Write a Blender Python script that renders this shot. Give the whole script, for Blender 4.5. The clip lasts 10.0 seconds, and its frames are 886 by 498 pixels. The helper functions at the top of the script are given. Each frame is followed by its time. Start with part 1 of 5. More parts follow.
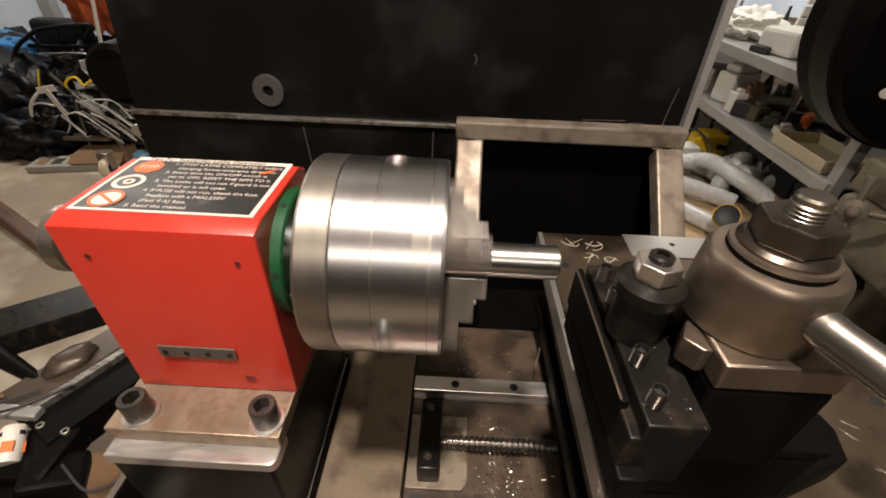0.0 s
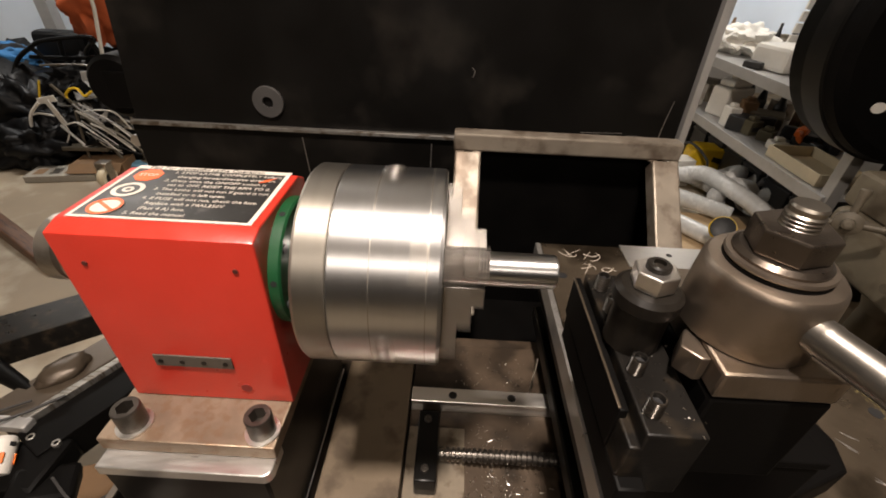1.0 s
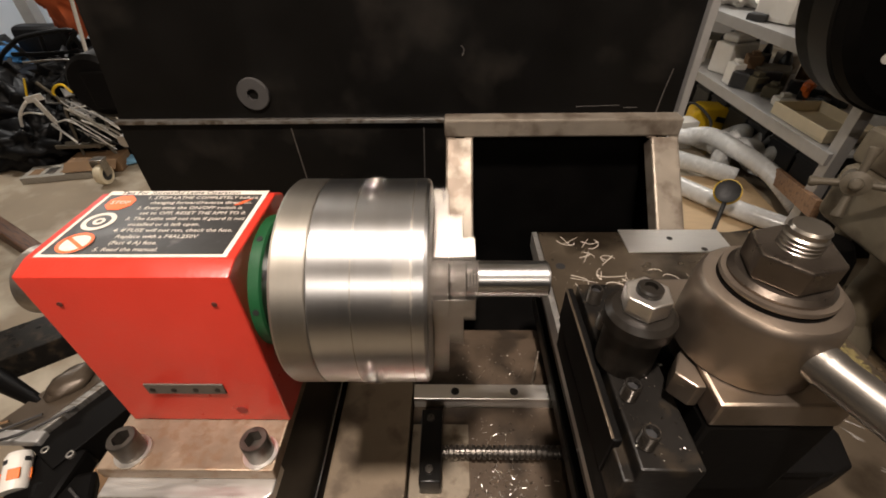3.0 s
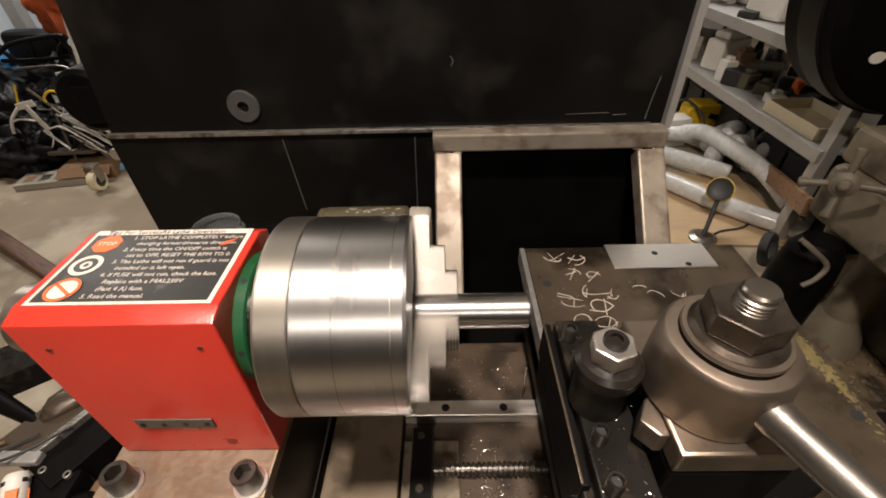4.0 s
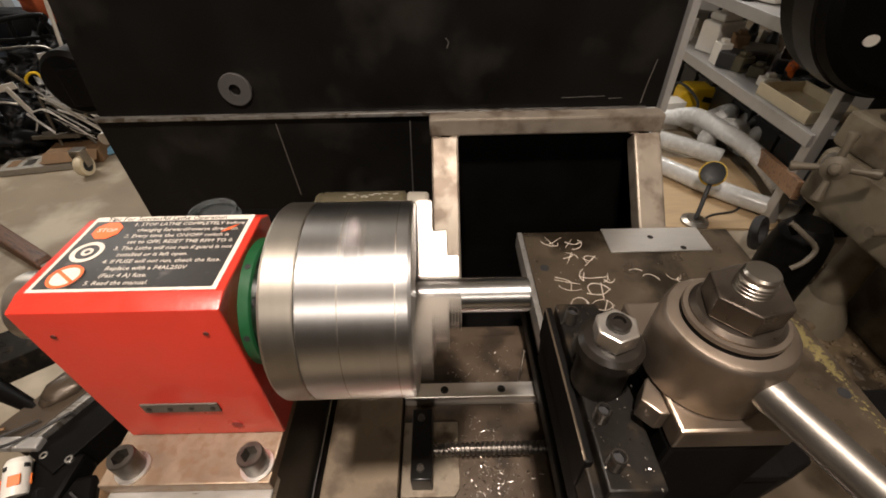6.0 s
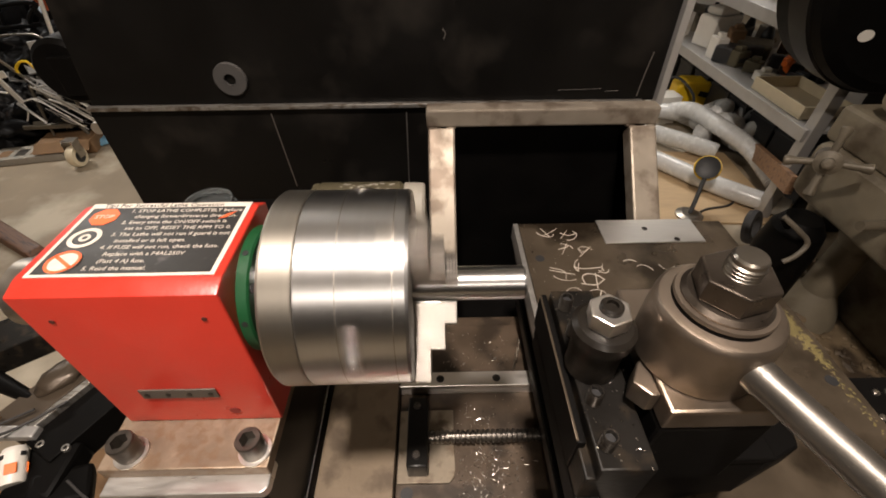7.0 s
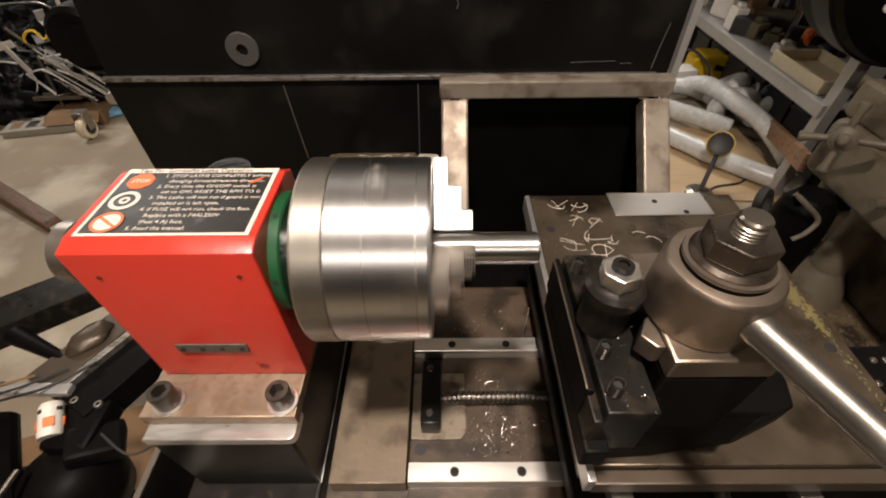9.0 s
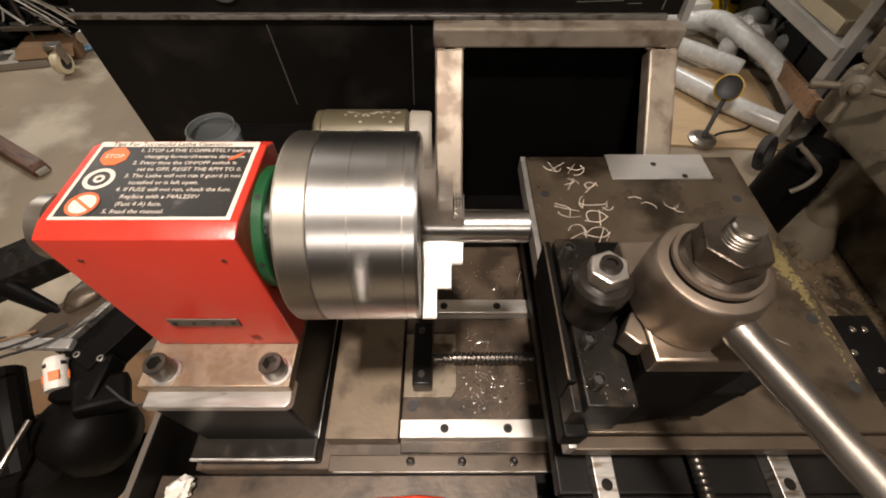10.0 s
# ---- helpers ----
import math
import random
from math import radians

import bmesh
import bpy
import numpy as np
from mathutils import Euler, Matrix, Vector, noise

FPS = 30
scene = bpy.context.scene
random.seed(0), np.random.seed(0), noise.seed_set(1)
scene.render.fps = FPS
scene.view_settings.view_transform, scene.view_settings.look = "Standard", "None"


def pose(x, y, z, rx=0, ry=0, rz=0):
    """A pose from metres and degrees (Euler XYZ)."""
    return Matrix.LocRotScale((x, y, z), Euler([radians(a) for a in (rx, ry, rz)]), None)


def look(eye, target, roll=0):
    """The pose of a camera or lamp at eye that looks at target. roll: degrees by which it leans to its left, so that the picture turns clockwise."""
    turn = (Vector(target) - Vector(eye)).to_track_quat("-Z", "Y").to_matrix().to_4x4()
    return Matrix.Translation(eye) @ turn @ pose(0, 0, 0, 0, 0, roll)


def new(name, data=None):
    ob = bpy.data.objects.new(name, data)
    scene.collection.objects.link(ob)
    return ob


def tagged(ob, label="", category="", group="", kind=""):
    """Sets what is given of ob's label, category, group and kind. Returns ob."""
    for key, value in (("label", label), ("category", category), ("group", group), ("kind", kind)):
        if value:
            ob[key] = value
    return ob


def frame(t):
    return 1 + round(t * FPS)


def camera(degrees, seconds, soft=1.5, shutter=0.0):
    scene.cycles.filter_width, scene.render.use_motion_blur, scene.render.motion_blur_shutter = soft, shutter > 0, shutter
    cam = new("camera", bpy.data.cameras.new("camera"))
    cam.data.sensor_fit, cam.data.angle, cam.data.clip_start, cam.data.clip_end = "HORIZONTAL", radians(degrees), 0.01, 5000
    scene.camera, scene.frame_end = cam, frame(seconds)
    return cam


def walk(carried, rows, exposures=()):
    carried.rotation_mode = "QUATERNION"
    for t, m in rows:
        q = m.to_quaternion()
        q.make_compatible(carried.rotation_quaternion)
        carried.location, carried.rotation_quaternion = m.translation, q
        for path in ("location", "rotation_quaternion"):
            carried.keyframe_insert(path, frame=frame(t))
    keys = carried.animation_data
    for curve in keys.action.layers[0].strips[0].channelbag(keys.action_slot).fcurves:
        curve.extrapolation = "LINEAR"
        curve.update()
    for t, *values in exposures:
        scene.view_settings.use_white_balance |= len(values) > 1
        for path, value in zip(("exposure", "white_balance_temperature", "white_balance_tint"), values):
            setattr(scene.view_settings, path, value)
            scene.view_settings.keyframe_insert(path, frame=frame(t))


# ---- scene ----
cam = camera(92.9, 10.0, soft=1.8, shutter=0.4)
PATH = [
    (0.0, (0.04307, -0.17858, 1.07861), (0.04270, -0.15768, 1.06317), 2.3),
    (0.5, (0.04286, -0.17774, 1.07661), (0.04260, -0.15660, 1.06147), 2.6),
    (1.0, (0.04282, -0.17997, 1.07777), (0.04256, -0.15864, 1.06290), 2.7),
    (1.5, (0.04504, -0.17640, 1.08423), (0.04467, -0.15497, 1.06951), 1.4),
    (1.7, (0.0520, -0.1590, 1.0940), (0.0220, 1.4900, -0.0380), 0.1),
    (2.0, (0.05318, -0.16128, 1.09342), (0.05264, -0.14039, 1.07795), -0.9),
    (3.5, (0.05286, -0.15636, 1.09113), (0.05240, -0.13602, 1.07493), -1.0),
    (3.7, (0.0580, -0.1560, 1.0960), (0.0170, 1.4090, -0.1470), -1.9),
    (4.0, (0.06334, -0.14738, 1.11360), (0.06298, -0.12717, 1.09726), -1.6),
    (4.5, (0.06023, -0.14750, 1.11811), (0.05993, -0.12739, 1.10162), -1.7),
    (5.0, (0.06137, -0.14841, 1.11626), (0.06119, -0.12853, 1.09950), -1.6),
    (5.5, (0.05912, -0.14851, 1.11568), (0.05905, -0.12876, 1.09875), -1.4),
    (7.0, (0.05716, -0.15307, 1.11409), (0.05746, -0.13372, 1.09672), -0.4),
    (7.5, (0.05716, -0.15788, 1.11647), (0.05752, -0.13861, 1.09904), -0.1),
    (8.0, (0.05771, -0.15807, 1.11583), (0.05803, -0.13891, 1.09827), -0.1),
    (8.5, (0.05951, -0.15638, 1.11257), (0.05977, -0.13736, 1.09485), -0.2),
    (9.0, (0.04914, -0.16749, 1.11781), (0.04905, -0.14914, 1.09940), -0.6),
    (9.2, (0.0440, -0.1680, 1.1280), (0.0170, 1.1730, -0.3550), -1.1),
    (9.5, (0.04077, -0.16431, 1.12714), (0.04052, -0.14842, 1.10656), -0.7),
    (9.8, (0.0500, -0.1520, 1.1310), (0.0510, 1.0420, -0.4730), -0.1),
    (10.0, (0.05444, -0.14564, 1.13090), (0.05452, -0.13003, 1.11011), 0.2),
]
walk(cam, [(t, look(e, g, r)) for t, e, g, r in PATH], exposures=[(0.0, 0.0), (10.0, 0.0)])

# ---- light ----
world = bpy.data.worlds.new("world")
scene.world = world
world.use_nodes = True
world.node_tree.nodes["Background"].inputs[0].default_value = (0.9, 0.75, 0.55, 1)
world.node_tree.nodes["Background"].inputs[1].default_value = 0.01
WARM, COOL = (1.0, 0.865, 0.765), (0.96, 0.94, 0.92)
# x, y, z, watts, length, width: two bulbs over the lathe, two unseen tubes added to fill the background
LAMPS = [(-0.03, -0.29, 2.36, 39.0, 0.11, 0.11), (-0.10, -1.95, 2.36, 24.0, 0.13, 0.13), (1.2, 2.9, 2.36, 36.0, 1.2, 0.16), (-2.5, 2.3, 2.36, 32.0, 1.2, 0.16)]
for x, y, z, watts, span, wide in LAMPS:
    lamp = bpy.data.lights.new("bulb_and_fill_light", "AREA")
    lamp.shape, lamp.size, lamp.size_y, lamp.energy, lamp.color = "RECTANGLE", span, wide, watts, COOL if y > 2 else WARM
    new("bulb_and_fill_light", lamp).matrix_world = pose(x, y, z - 0.05)

# ---- materials ----


def mat(name, color, rough=0.5, metal=0.0, vary=0.15, scale=40.0, bump=0.1, bscale=200.0, stretch=(1, 1, 1), stain=None, stain_at=0.6, stain_scale=12.0, coat=0.0, rvary=0.12, spec=0.5):
    """A surface with grain, larger blotches, optional stains and fine relief, in metres."""
    m = bpy.data.materials.new(name)
    m.use_nodes = True
    nt = m.node_tree
    b = nt.nodes["Principled BSDF"]
    b.inputs["Metallic"].default_value = metal
    b.inputs["Specular IOR Level"].default_value = spec
    b.inputs["Coat Weight"].default_value = coat
    tc = nt.nodes.new("ShaderNodeTexCoord")
    mp = nt.nodes.new("ShaderNodeMapping")
    mp.inputs["Scale"].default_value = stretch
    nt.links.new(tc.outputs["Object"], mp.inputs["Vector"])

    def noise_tex(sc, detail=4.0):
        n = nt.nodes.new("ShaderNodeTexNoise")
        n.inputs["Scale"].default_value, n.inputs["Detail"].default_value = sc, detail
        nt.links.new(mp.outputs[0], n.inputs["Vector"])
        return n

    fine, broad = noise_tex(scale), noise_tex(scale * 0.17, 6.0)
    add = nt.nodes.new("ShaderNodeMath")
    add.operation = "ADD"
    nt.links.new(fine.outputs["Fac"], add.inputs[0])
    nt.links.new(broad.outputs["Fac"], add.inputs[1])
    rng = nt.nodes.new("ShaderNodeMapRange")
    rng.inputs[1].default_value, rng.inputs[2].default_value = 0.6, 1.4
    rng.inputs[3].default_value, rng.inputs[4].default_value = 1 - vary, 1 + vary
    nt.links.new(add.outputs[0], rng.inputs[0])
    mul = nt.nodes.new("ShaderNodeVectorMath")
    mul.operation = "SCALE"
    mul.inputs[0].default_value = color
    nt.links.new(rng.outputs[0], mul.inputs["Scale"])
    out = mul.outputs[0]
    if stain:
        sn = noise_tex(stain_scale, 8.0)
        sr = nt.nodes.new("ShaderNodeMapRange")
        sr.inputs[1].default_value, sr.inputs[2].default_value = stain_at - 0.06, stain_at + 0.08
        nt.links.new(sn.outputs["Fac"], sr.inputs[0])
        mx = nt.nodes.new("ShaderNodeMix")
        mx.data_type = "RGBA"
        mx.inputs[7].default_value = (*stain, 1)
        nt.links.new(sr.outputs[0], mx.inputs[0])
        nt.links.new(out, mx.inputs[6])
        out = mx.outputs[2]
    nt.links.new(out, b.inputs["Base Color"])
    rr = nt.nodes.new("ShaderNodeMapRange")
    rr.inputs[1].default_value, rr.inputs[2].default_value = 0.6, 1.4
    rr.inputs[3].default_value, rr.inputs[4].default_value = max(0.03, rough - rvary), min(1, rough + rvary)
    nt.links.new(add.outputs[0], rr.inputs[0])
    nt.links.new(rr.outputs[0], b.inputs["Roughness"])
    if bump:
        bn = noise_tex(bscale, 3.0)
        bp = nt.nodes.new("ShaderNodeBump")
        bp.inputs["Strength"].default_value, bp.inputs["Distance"].default_value = bump, 0.001
        nt.links.new(bn.outputs["Fac"], bp.inputs["Height"])
        nt.links.new(bp.outputs[0], b.inputs["Normal"])
    return m


def glow(name, color, strength):
    m = bpy.data.materials.new(name)
    m.use_nodes = True
    b = m.node_tree.nodes["Principled BSDF"]
    b.inputs["Emission Color"].default_value, b.inputs["Emission Strength"].default_value = (*color, 1), strength
    return m


def glass(name, color, rough=0.05):
    m = mat(name, color, rough, bump=0.05, vary=0.05)
    b = m.node_tree.nodes["Principled BSDF"]
    b.inputs["Transmission Weight"].default_value, b.inputs["IOR"].default_value = 0.9, 1.45
    return m


def turned(m, amount):
    """Lathe-turned grooves round the x axis: gloss drawn out along that axis."""
    nt = m.node_tree
    b = nt.nodes["Principled BSDF"]
    tg = nt.nodes.new("ShaderNodeTangent")
    tg.direction_type, tg.axis = "RADIAL", "X"
    nt.links.new(tg.outputs[0], b.inputs["Tangent"])
    b.inputs["Anisotropic"].default_value, b.inputs["Anisotropic Rotation"].default_value = amount, 0.25
    return m


RED = mat("red_paint", (0.55, 0.036, 0.021), 0.36, vary=0.06, scale=60, bump=0.12, bscale=500, coat=0.25)
STEEL = turned(mat("turned_steel", (0.68, 0.68, 0.68), 0.42, 1.0, 0.05, 30, 0.0, 300, stretch=(8, 0.5, 0.5), rvary=0.03), 0.85)
BACK_STEEL = turned(mat("dull_turned_steel", (0.45, 0.42, 0.37), 0.52, 1.0, 0.10, 30, 0.0, 260, stretch=(6, 0.5, 0.5), rvary=0.04), 0.7)
STEEL_DULL = mat("dull_steel", (0.36, 0.33, 0.29), 0.36, 1.0, 0.14, 30, 0.1, 260, stain=(0.2, 0.16, 0.11), stain_at=0.64, stain_scale=30)
STEEL_BROWN = mat("oiled_brown_steel", (0.27, 0.222, 0.178), 0.41, 0.95, 0.10, 40, 0.06, 400, stain=(0.20, 0.16, 0.12), stain_at=0.6, stain_scale=45)
JAW_STEEL = mat("hardened_jaw_steel", (0.54, 0.51, 0.47), 0.36, 0.95, 0.12, 60, 0.05, 300)
BOLT_STEEL = mat("dark_bolt_steel", (0.115, 0.095, 0.078), 0.34, 0.9, 0.2, 120, 0.1, 500)
SCREW_GREY = mat("grey_screw_steel", (0.105, 0.094, 0.082), 0.36, 0.85, 0.2, 150, 0.1, 500)
STRIP = mat("dull_strip_metal", (0.10, 0.085, 0.07), 0.6, 0.2, 0.15, 120, 0.1, 300)
HOUSE_STEEL = mat("dull_beige_grey_cast", (0.11, 0.092, 0.066), 0.5, 0.2, 0.25, 40, 0.15, 200)
STEEL_BRIGHT = mat("ground_steel", (0.72, 0.69, 0.65), 0.40, 1.0, 0.08, 40, 0.05, 300, stretch=(0.3, 3, 3))
RUSTY = mat("rusty_plate_steel", (0.27, 0.205, 0.148), 0.5, 0.6, 0.22, 70, 0.25, 300, stain=(0.23, 0.155, 0.10), stain_at=0.55, stain_scale=130)
ALU_DULL = mat("dull_scratched_aluminium", (0.36, 0.345, 0.32), 0.45, 0.8, 0.2, 70, 0.1, 300, stretch=(1, 6, 1), stain=(0.16, 0.13, 0.10), stain_at=0.55, stain_scale=40)
CAP_GREY = mat("dusty_cream_plastic", (0.32, 0.295, 0.25), 0.55, 0.0, 0.12, 60, 0.05, 200)
PIPE_DIRT = mat("dirty_pale_pipe", (0.13, 0.112, 0.085), 0.6, 0.0, 0.35, 40, 0.15, 150)
ALU = mat("milled_aluminium", (0.66, 0.65, 0.63), 0.36, 0.9, 0.08, 60, 0.06, 300, stretch=(1, 6, 1))
BLUED = mat("blackened_steel", (0.012, 0.010, 0.008), 0.36, 0.0, 0.3, 60, 0.12, 300, stain=(0.045, 0.035, 0.026), stain_at=0.66, stain_scale=60, spec=0.22)
BLACK = mat("black_paint", (0.0058, 0.0053, 0.0048), 0.36, 0.0, 0.35, 9, 0.06, 60, stain=(0.019, 0.0165, 0.014), stain_at=0.6, stain_scale=6, spec=0.16)
DARK_TOOL = mat("black_oxide_steel", (0.010, 0.009, 0.008), 0.34, 0.0, 0.3, 60, 0.15, 300, stain=(0.030, 0.023, 0.016), stain_at=0.60, stain_scale=70, spec=0.09)
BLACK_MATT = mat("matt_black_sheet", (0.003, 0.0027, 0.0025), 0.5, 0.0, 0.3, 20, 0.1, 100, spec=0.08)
PLATE = mat("oily_dark_steel", (0.115, 0.090, 0.064), 0.33, 0.6, 0.35, 30, 0.14, 240, stain=(0.03, 0.022, 0.014), stain_at=0.56, stain_scale=16)
BED = mat("oily_bed_steel", (0.078, 0.055, 0.037), 0.42, 0.25, 0.45, 34, 0.2, 200, stain=(0.034, 0.024, 0.016), stain_at=0.52, stain_scale=28)
BROWN_PLATE = mat("browned_flat_steel", (0.075, 0.056, 0.039), 0.38, 0.35, 0.16, 40, 0.1, 260, stain=(0.075, 0.058, 0.042), stain_at=0.6, stain_scale=18)
SPACER = mat("oily_browned_plate", (0.155, 0.118, 0.080), 0.45, 0.35, 0.22, 30, 0.2, 200, stain=(0.095, 0.070, 0.047), stain_at=0.56, stain_scale=34)
POLISHED = mat("polished_steel_rim", (0.75, 0.74, 0.72), 0.14, 1.0, 0.04, 60, 0.0, 300, rvary=0.03)
RED_GRIP = mat("red_grip_plastic", (0.75, 0.055, 0.022), 0.4, 0.0, 0.06, 60, 0.08, 300)
SHIM = mat("dull_brown_shim_steel", (0.24, 0.20, 0.15), 0.45, 0.4, 0.25, 60, 0.15, 200, stain=(0.12, 0.09, 0.06), stain_at=0.56, stain_scale=60)
SCREW_DARK = mat("oily_dark_screw_steel", (0.10, 0.09, 0.08), 0.30, 0.9, 0.2, 80, 0.05, 300)
HANDLE = mat("handled_round_steel", (0.20, 0.185, 0.165), 0.42, 0.9, 0.15, 40, 0.06, 300)
TUBE = mat("mill_scale_tube", (0.30, 0.26, 0.21), 0.5, 0.55, 0.16, 45, 0.12, 250, stain=(0.16, 0.125, 0.095), stain_at=0.55, stain_scale=26)
GREEN = mat("green_paint", (0.008, 0.066, 0.022), 0.4, 0.0, 0.12, 60, 0.1, 400)
LABEL = mat("black_label_film", (0.014, 0.013, 0.012), 0.42, 0.0, 0.3, 90, 0.05, 400, stain=(0.09, 0.085, 0.08), stain_at=0.68, stain_scale=70)
CREAM = mat("worn_white_print", (0.62, 0.57, 0.50), 0.55, 0.0, 0.18, 200, 0.05, 400)
ORANGE = mat("orange_print", (0.85, 0.13, 0.03), 0.5, 0.0, 0.1, 100, 0.0)
CONCRETE = mat("tan_concrete_floor", (0.265, 0.212, 0.147), 0.58, 0.0, 0.22, 6, 0.15, 60, stain=(0.50, 0.44, 0.34), stain_at=0.57, stain_scale=2.6)
WALL = mat("off_white_wall", (0.38, 0.36, 0.335), 0.8, 0.0, 0.08, 5, 0.15, 80)
CEILING = mat("white_ceiling_paint", (0.74, 0.71, 0.66), 0.8, 0.0, 0.06, 5, 0.1, 80)
# dark grey for walls out of view, chosen to weaken bounced light
WALL_DIM = mat("unseen_dark_wall", (0.17, 0.165, 0.155), 0.8, 0.0, 0.2, 5, 0.2, 60)
GREY_PAINT = mat("grey_machine_paint", (0.165, 0.140, 0.098), 0.6, 0.0, 0.28, 14, 0.15, 120, stain=(0.060, 0.044, 0.026), stain_at=0.54, stain_scale=7)
GRIME = mat("oily_brown_grime", (0.165, 0.120, 0.070), 0.65, 0.0, 0.35, 16, 0.3, 90, stain=(0.045, 0.030, 0.017), stain_at=0.52, stain_scale=9)
RACK_GREY = mat("galvanised_rack_steel", (0.44, 0.43, 0.415), 0.42, 0.5, 0.1, 30, 0.08, 200)
PLASTIC_W = mat("white_plastic", (0.72, 0.69, 0.63), 0.45, 0.0, 0.06, 30, 0.03, 200)
PLASTIC_K = mat("black_plastic", (0.02, 0.02, 0.021), 0.45, 0.0, 0.2, 60, 0.08, 300)
YELLOW = mat("yellow_plastic", (0.78, 0.50, 0.015), 0.42, 0.0, 0.08, 30, 0.05, 200)
ORANGE_P = mat("orange_plastic", (0.80, 0.17, 0.02), 0.45, 0.0, 0.08, 30, 0.05, 200)
ORANGE_CLOTH = mat("orange_cloth", (0.48, 0.10, 0.03), 0.85, 0.0, 0.25, 18, 0.4, 90)
BLUE_CLOTH = mat("blue_cloth", (0.03, 0.14, 0.32), 0.8, 0.0, 0.25, 14, 0.4, 80)
HOSE = mat("clear_grey_hose", (0.60, 0.60, 0.585), 0.25, 0.0, 0.12, 40, 0.1, 150)
WOOD = mat("worn_brown_wood", (0.27, 0.155, 0.085), 0.6, 0.0, 0.3, 14, 0.3, 120, stretch=(1, 8, 8), stain=(0.12, 0.06, 0.035), stain_at=0.6, stain_scale=9)
DARK_WOOD = mat("dark_brown_wood", (0.115, 0.050, 0.022), 0.5, 0.0, 0.4, 16, 0.3, 120, stretch=(1, 8, 8), stain=(0.045, 0.018, 0.010), stain_at=0.56, stain_scale=14)
PLY = mat("tan_plywood", (0.50, 0.36, 0.21), 0.6, 0.0, 0.15, 10, 0.15, 100, stretch=(1, 6, 1))
CARD = mat("brown_cardboard", (0.20, 0.115, 0.055), 0.8, 0.0, 0.15, 20, 0.2, 120)
CREAM_P = mat("cream_plastic", (0.70, 0.60, 0.42), 0.5, 0.0, 0.08, 30, 0.05, 200)
RUBBER = mat("black_rubber", (0.030, 0.028, 0.027), 0.7, 0.0, 0.2, 60, 0.2, 200)
TARP = mat("black_tarpaulin", (0.0045, 0.0045, 0.005), 0.45, 0.0, 0.3, 12, 0.4, 40, spec=0.2)
CHALK = mat("chalk_marks", (0.52, 0.46, 0.39), 0.9, 0.0, 0.3, 300, 0.2, 500)
GOLD = mat("gold_can_paint", (0.10, 0.086, 0.052), 0.45, 0.3, 0.12, 30, 0.05, 200)
CHIP = mat("bright_steel_chip", (0.55, 0.52, 0.47), 0.25, 1.0, 0.1, 300, 0.0)
WOODSTAIN = mat("yellow_chalky_stain", (0.15, 0.12, 0.045), 0.6, 0.2, 0.3, 60, 0.15, 200)
GLASS = glass("clear_jar_glass", (0.75, 0.80, 0.82))
SEAM = mat("bare_metal_scratch", (0.30, 0.28, 0.26), 0.4, 0.8, 0.2, 80, 0.0)
BULB_ON = glow("lit_warm_bulb", (1.0, 0.84, 0.66), 70.0)
FILL_TUBE_ON = glow("fill_tube_diffuser", (1.0, 0.82, 0.6), 12.0)
# pale blue for added sheets that carry the wall's brightness in their colour
LIT_WALL = mat("lit_wall_pale_blue", (0.66, 0.74, 0.84), 0.6, 0.0, 0.06, 5, 0.05, 60)

# ---- mesh helpers ----


def finish(bm, name, material, parent=None, label="", smooth=20, at=None):
    bmesh.ops.recalc_face_normals(bm, faces=bm.faces)
    me = bpy.data.meshes.new(name)
    bm.to_mesh(me)
    bm.free()
    me.materials.append(material)
    for p in me.polygons:
        p.use_smooth = True
    me.set_sharp_from_angle(angle=radians(smooth))
    ob = new(name, me)
    if parent:
        ob.parent = parent
    if at is not None:
        ob.matrix_basis = at
    if label:
        ob["label"] = label
    return ob


def part(name, bm, material, parent, label="", smooth=20, at=None):
    return finish(bm, name, material, parent, label, smooth, at)


def thing(name, at, label, category, group="", kind=""):
    ob = new(name)
    ob.empty_display_size = 0.02
    ob.matrix_basis = at
    return tagged(ob, label, category, group, kind)


def box(x0, x1, y0, y1, z0, z1, bevel=0.001, seg=2):
    bm = bmesh.new()
    bmesh.ops.create_cube(bm, size=1.0, matrix=Matrix.Translation(((x0 + x1) / 2, (y0 + y1) / 2, (z0 + z1) / 2)) @ Matrix.Diagonal((x1 - x0, y1 - y0, z1 - z0, 1)))
    if bevel:
        bmesh.ops.bevel(bm, geom=bm.edges[:], offset=bevel, segments=seg, affect="EDGES", profile=0.5)
    return bm


def spin(profile, axis="z", n=48, at=(0, 0, 0)):
    """A turned body from (radius, height) pairs; radius 0 closes an end."""
    bm = bmesh.new()
    rings = []
    for r, h in profile:
        if r <= 1e-6:
            rings.append([bm.verts.new((0, 0, h))])
        else:
            rings.append([bm.verts.new((r * math.cos(2 * math.pi * i / n), r * math.sin(2 * math.pi * i / n), h)) for i in range(n)])
    for a, b in zip(rings, rings[1:]):
        for i in range(n):
            j = (i + 1) % n
            vs = []
            for v in ((a[0],) if len(a) == 1 else (a[i], a[j])):
                vs.append(v)
            for v in ((b[0],) if len(b) == 1 else (b[j], b[i])):
                vs.append(v)
            if len(vs) > 2:
                bm.faces.new(vs)
    turn = {"z": Matrix.Identity(4), "x": Matrix.Rotation(radians(90), 4, "Y"), "y": Matrix.Rotation(radians(-90), 4, "X")}[axis]
    bm.transform(Matrix.Translation(at) @ turn)
    return bm


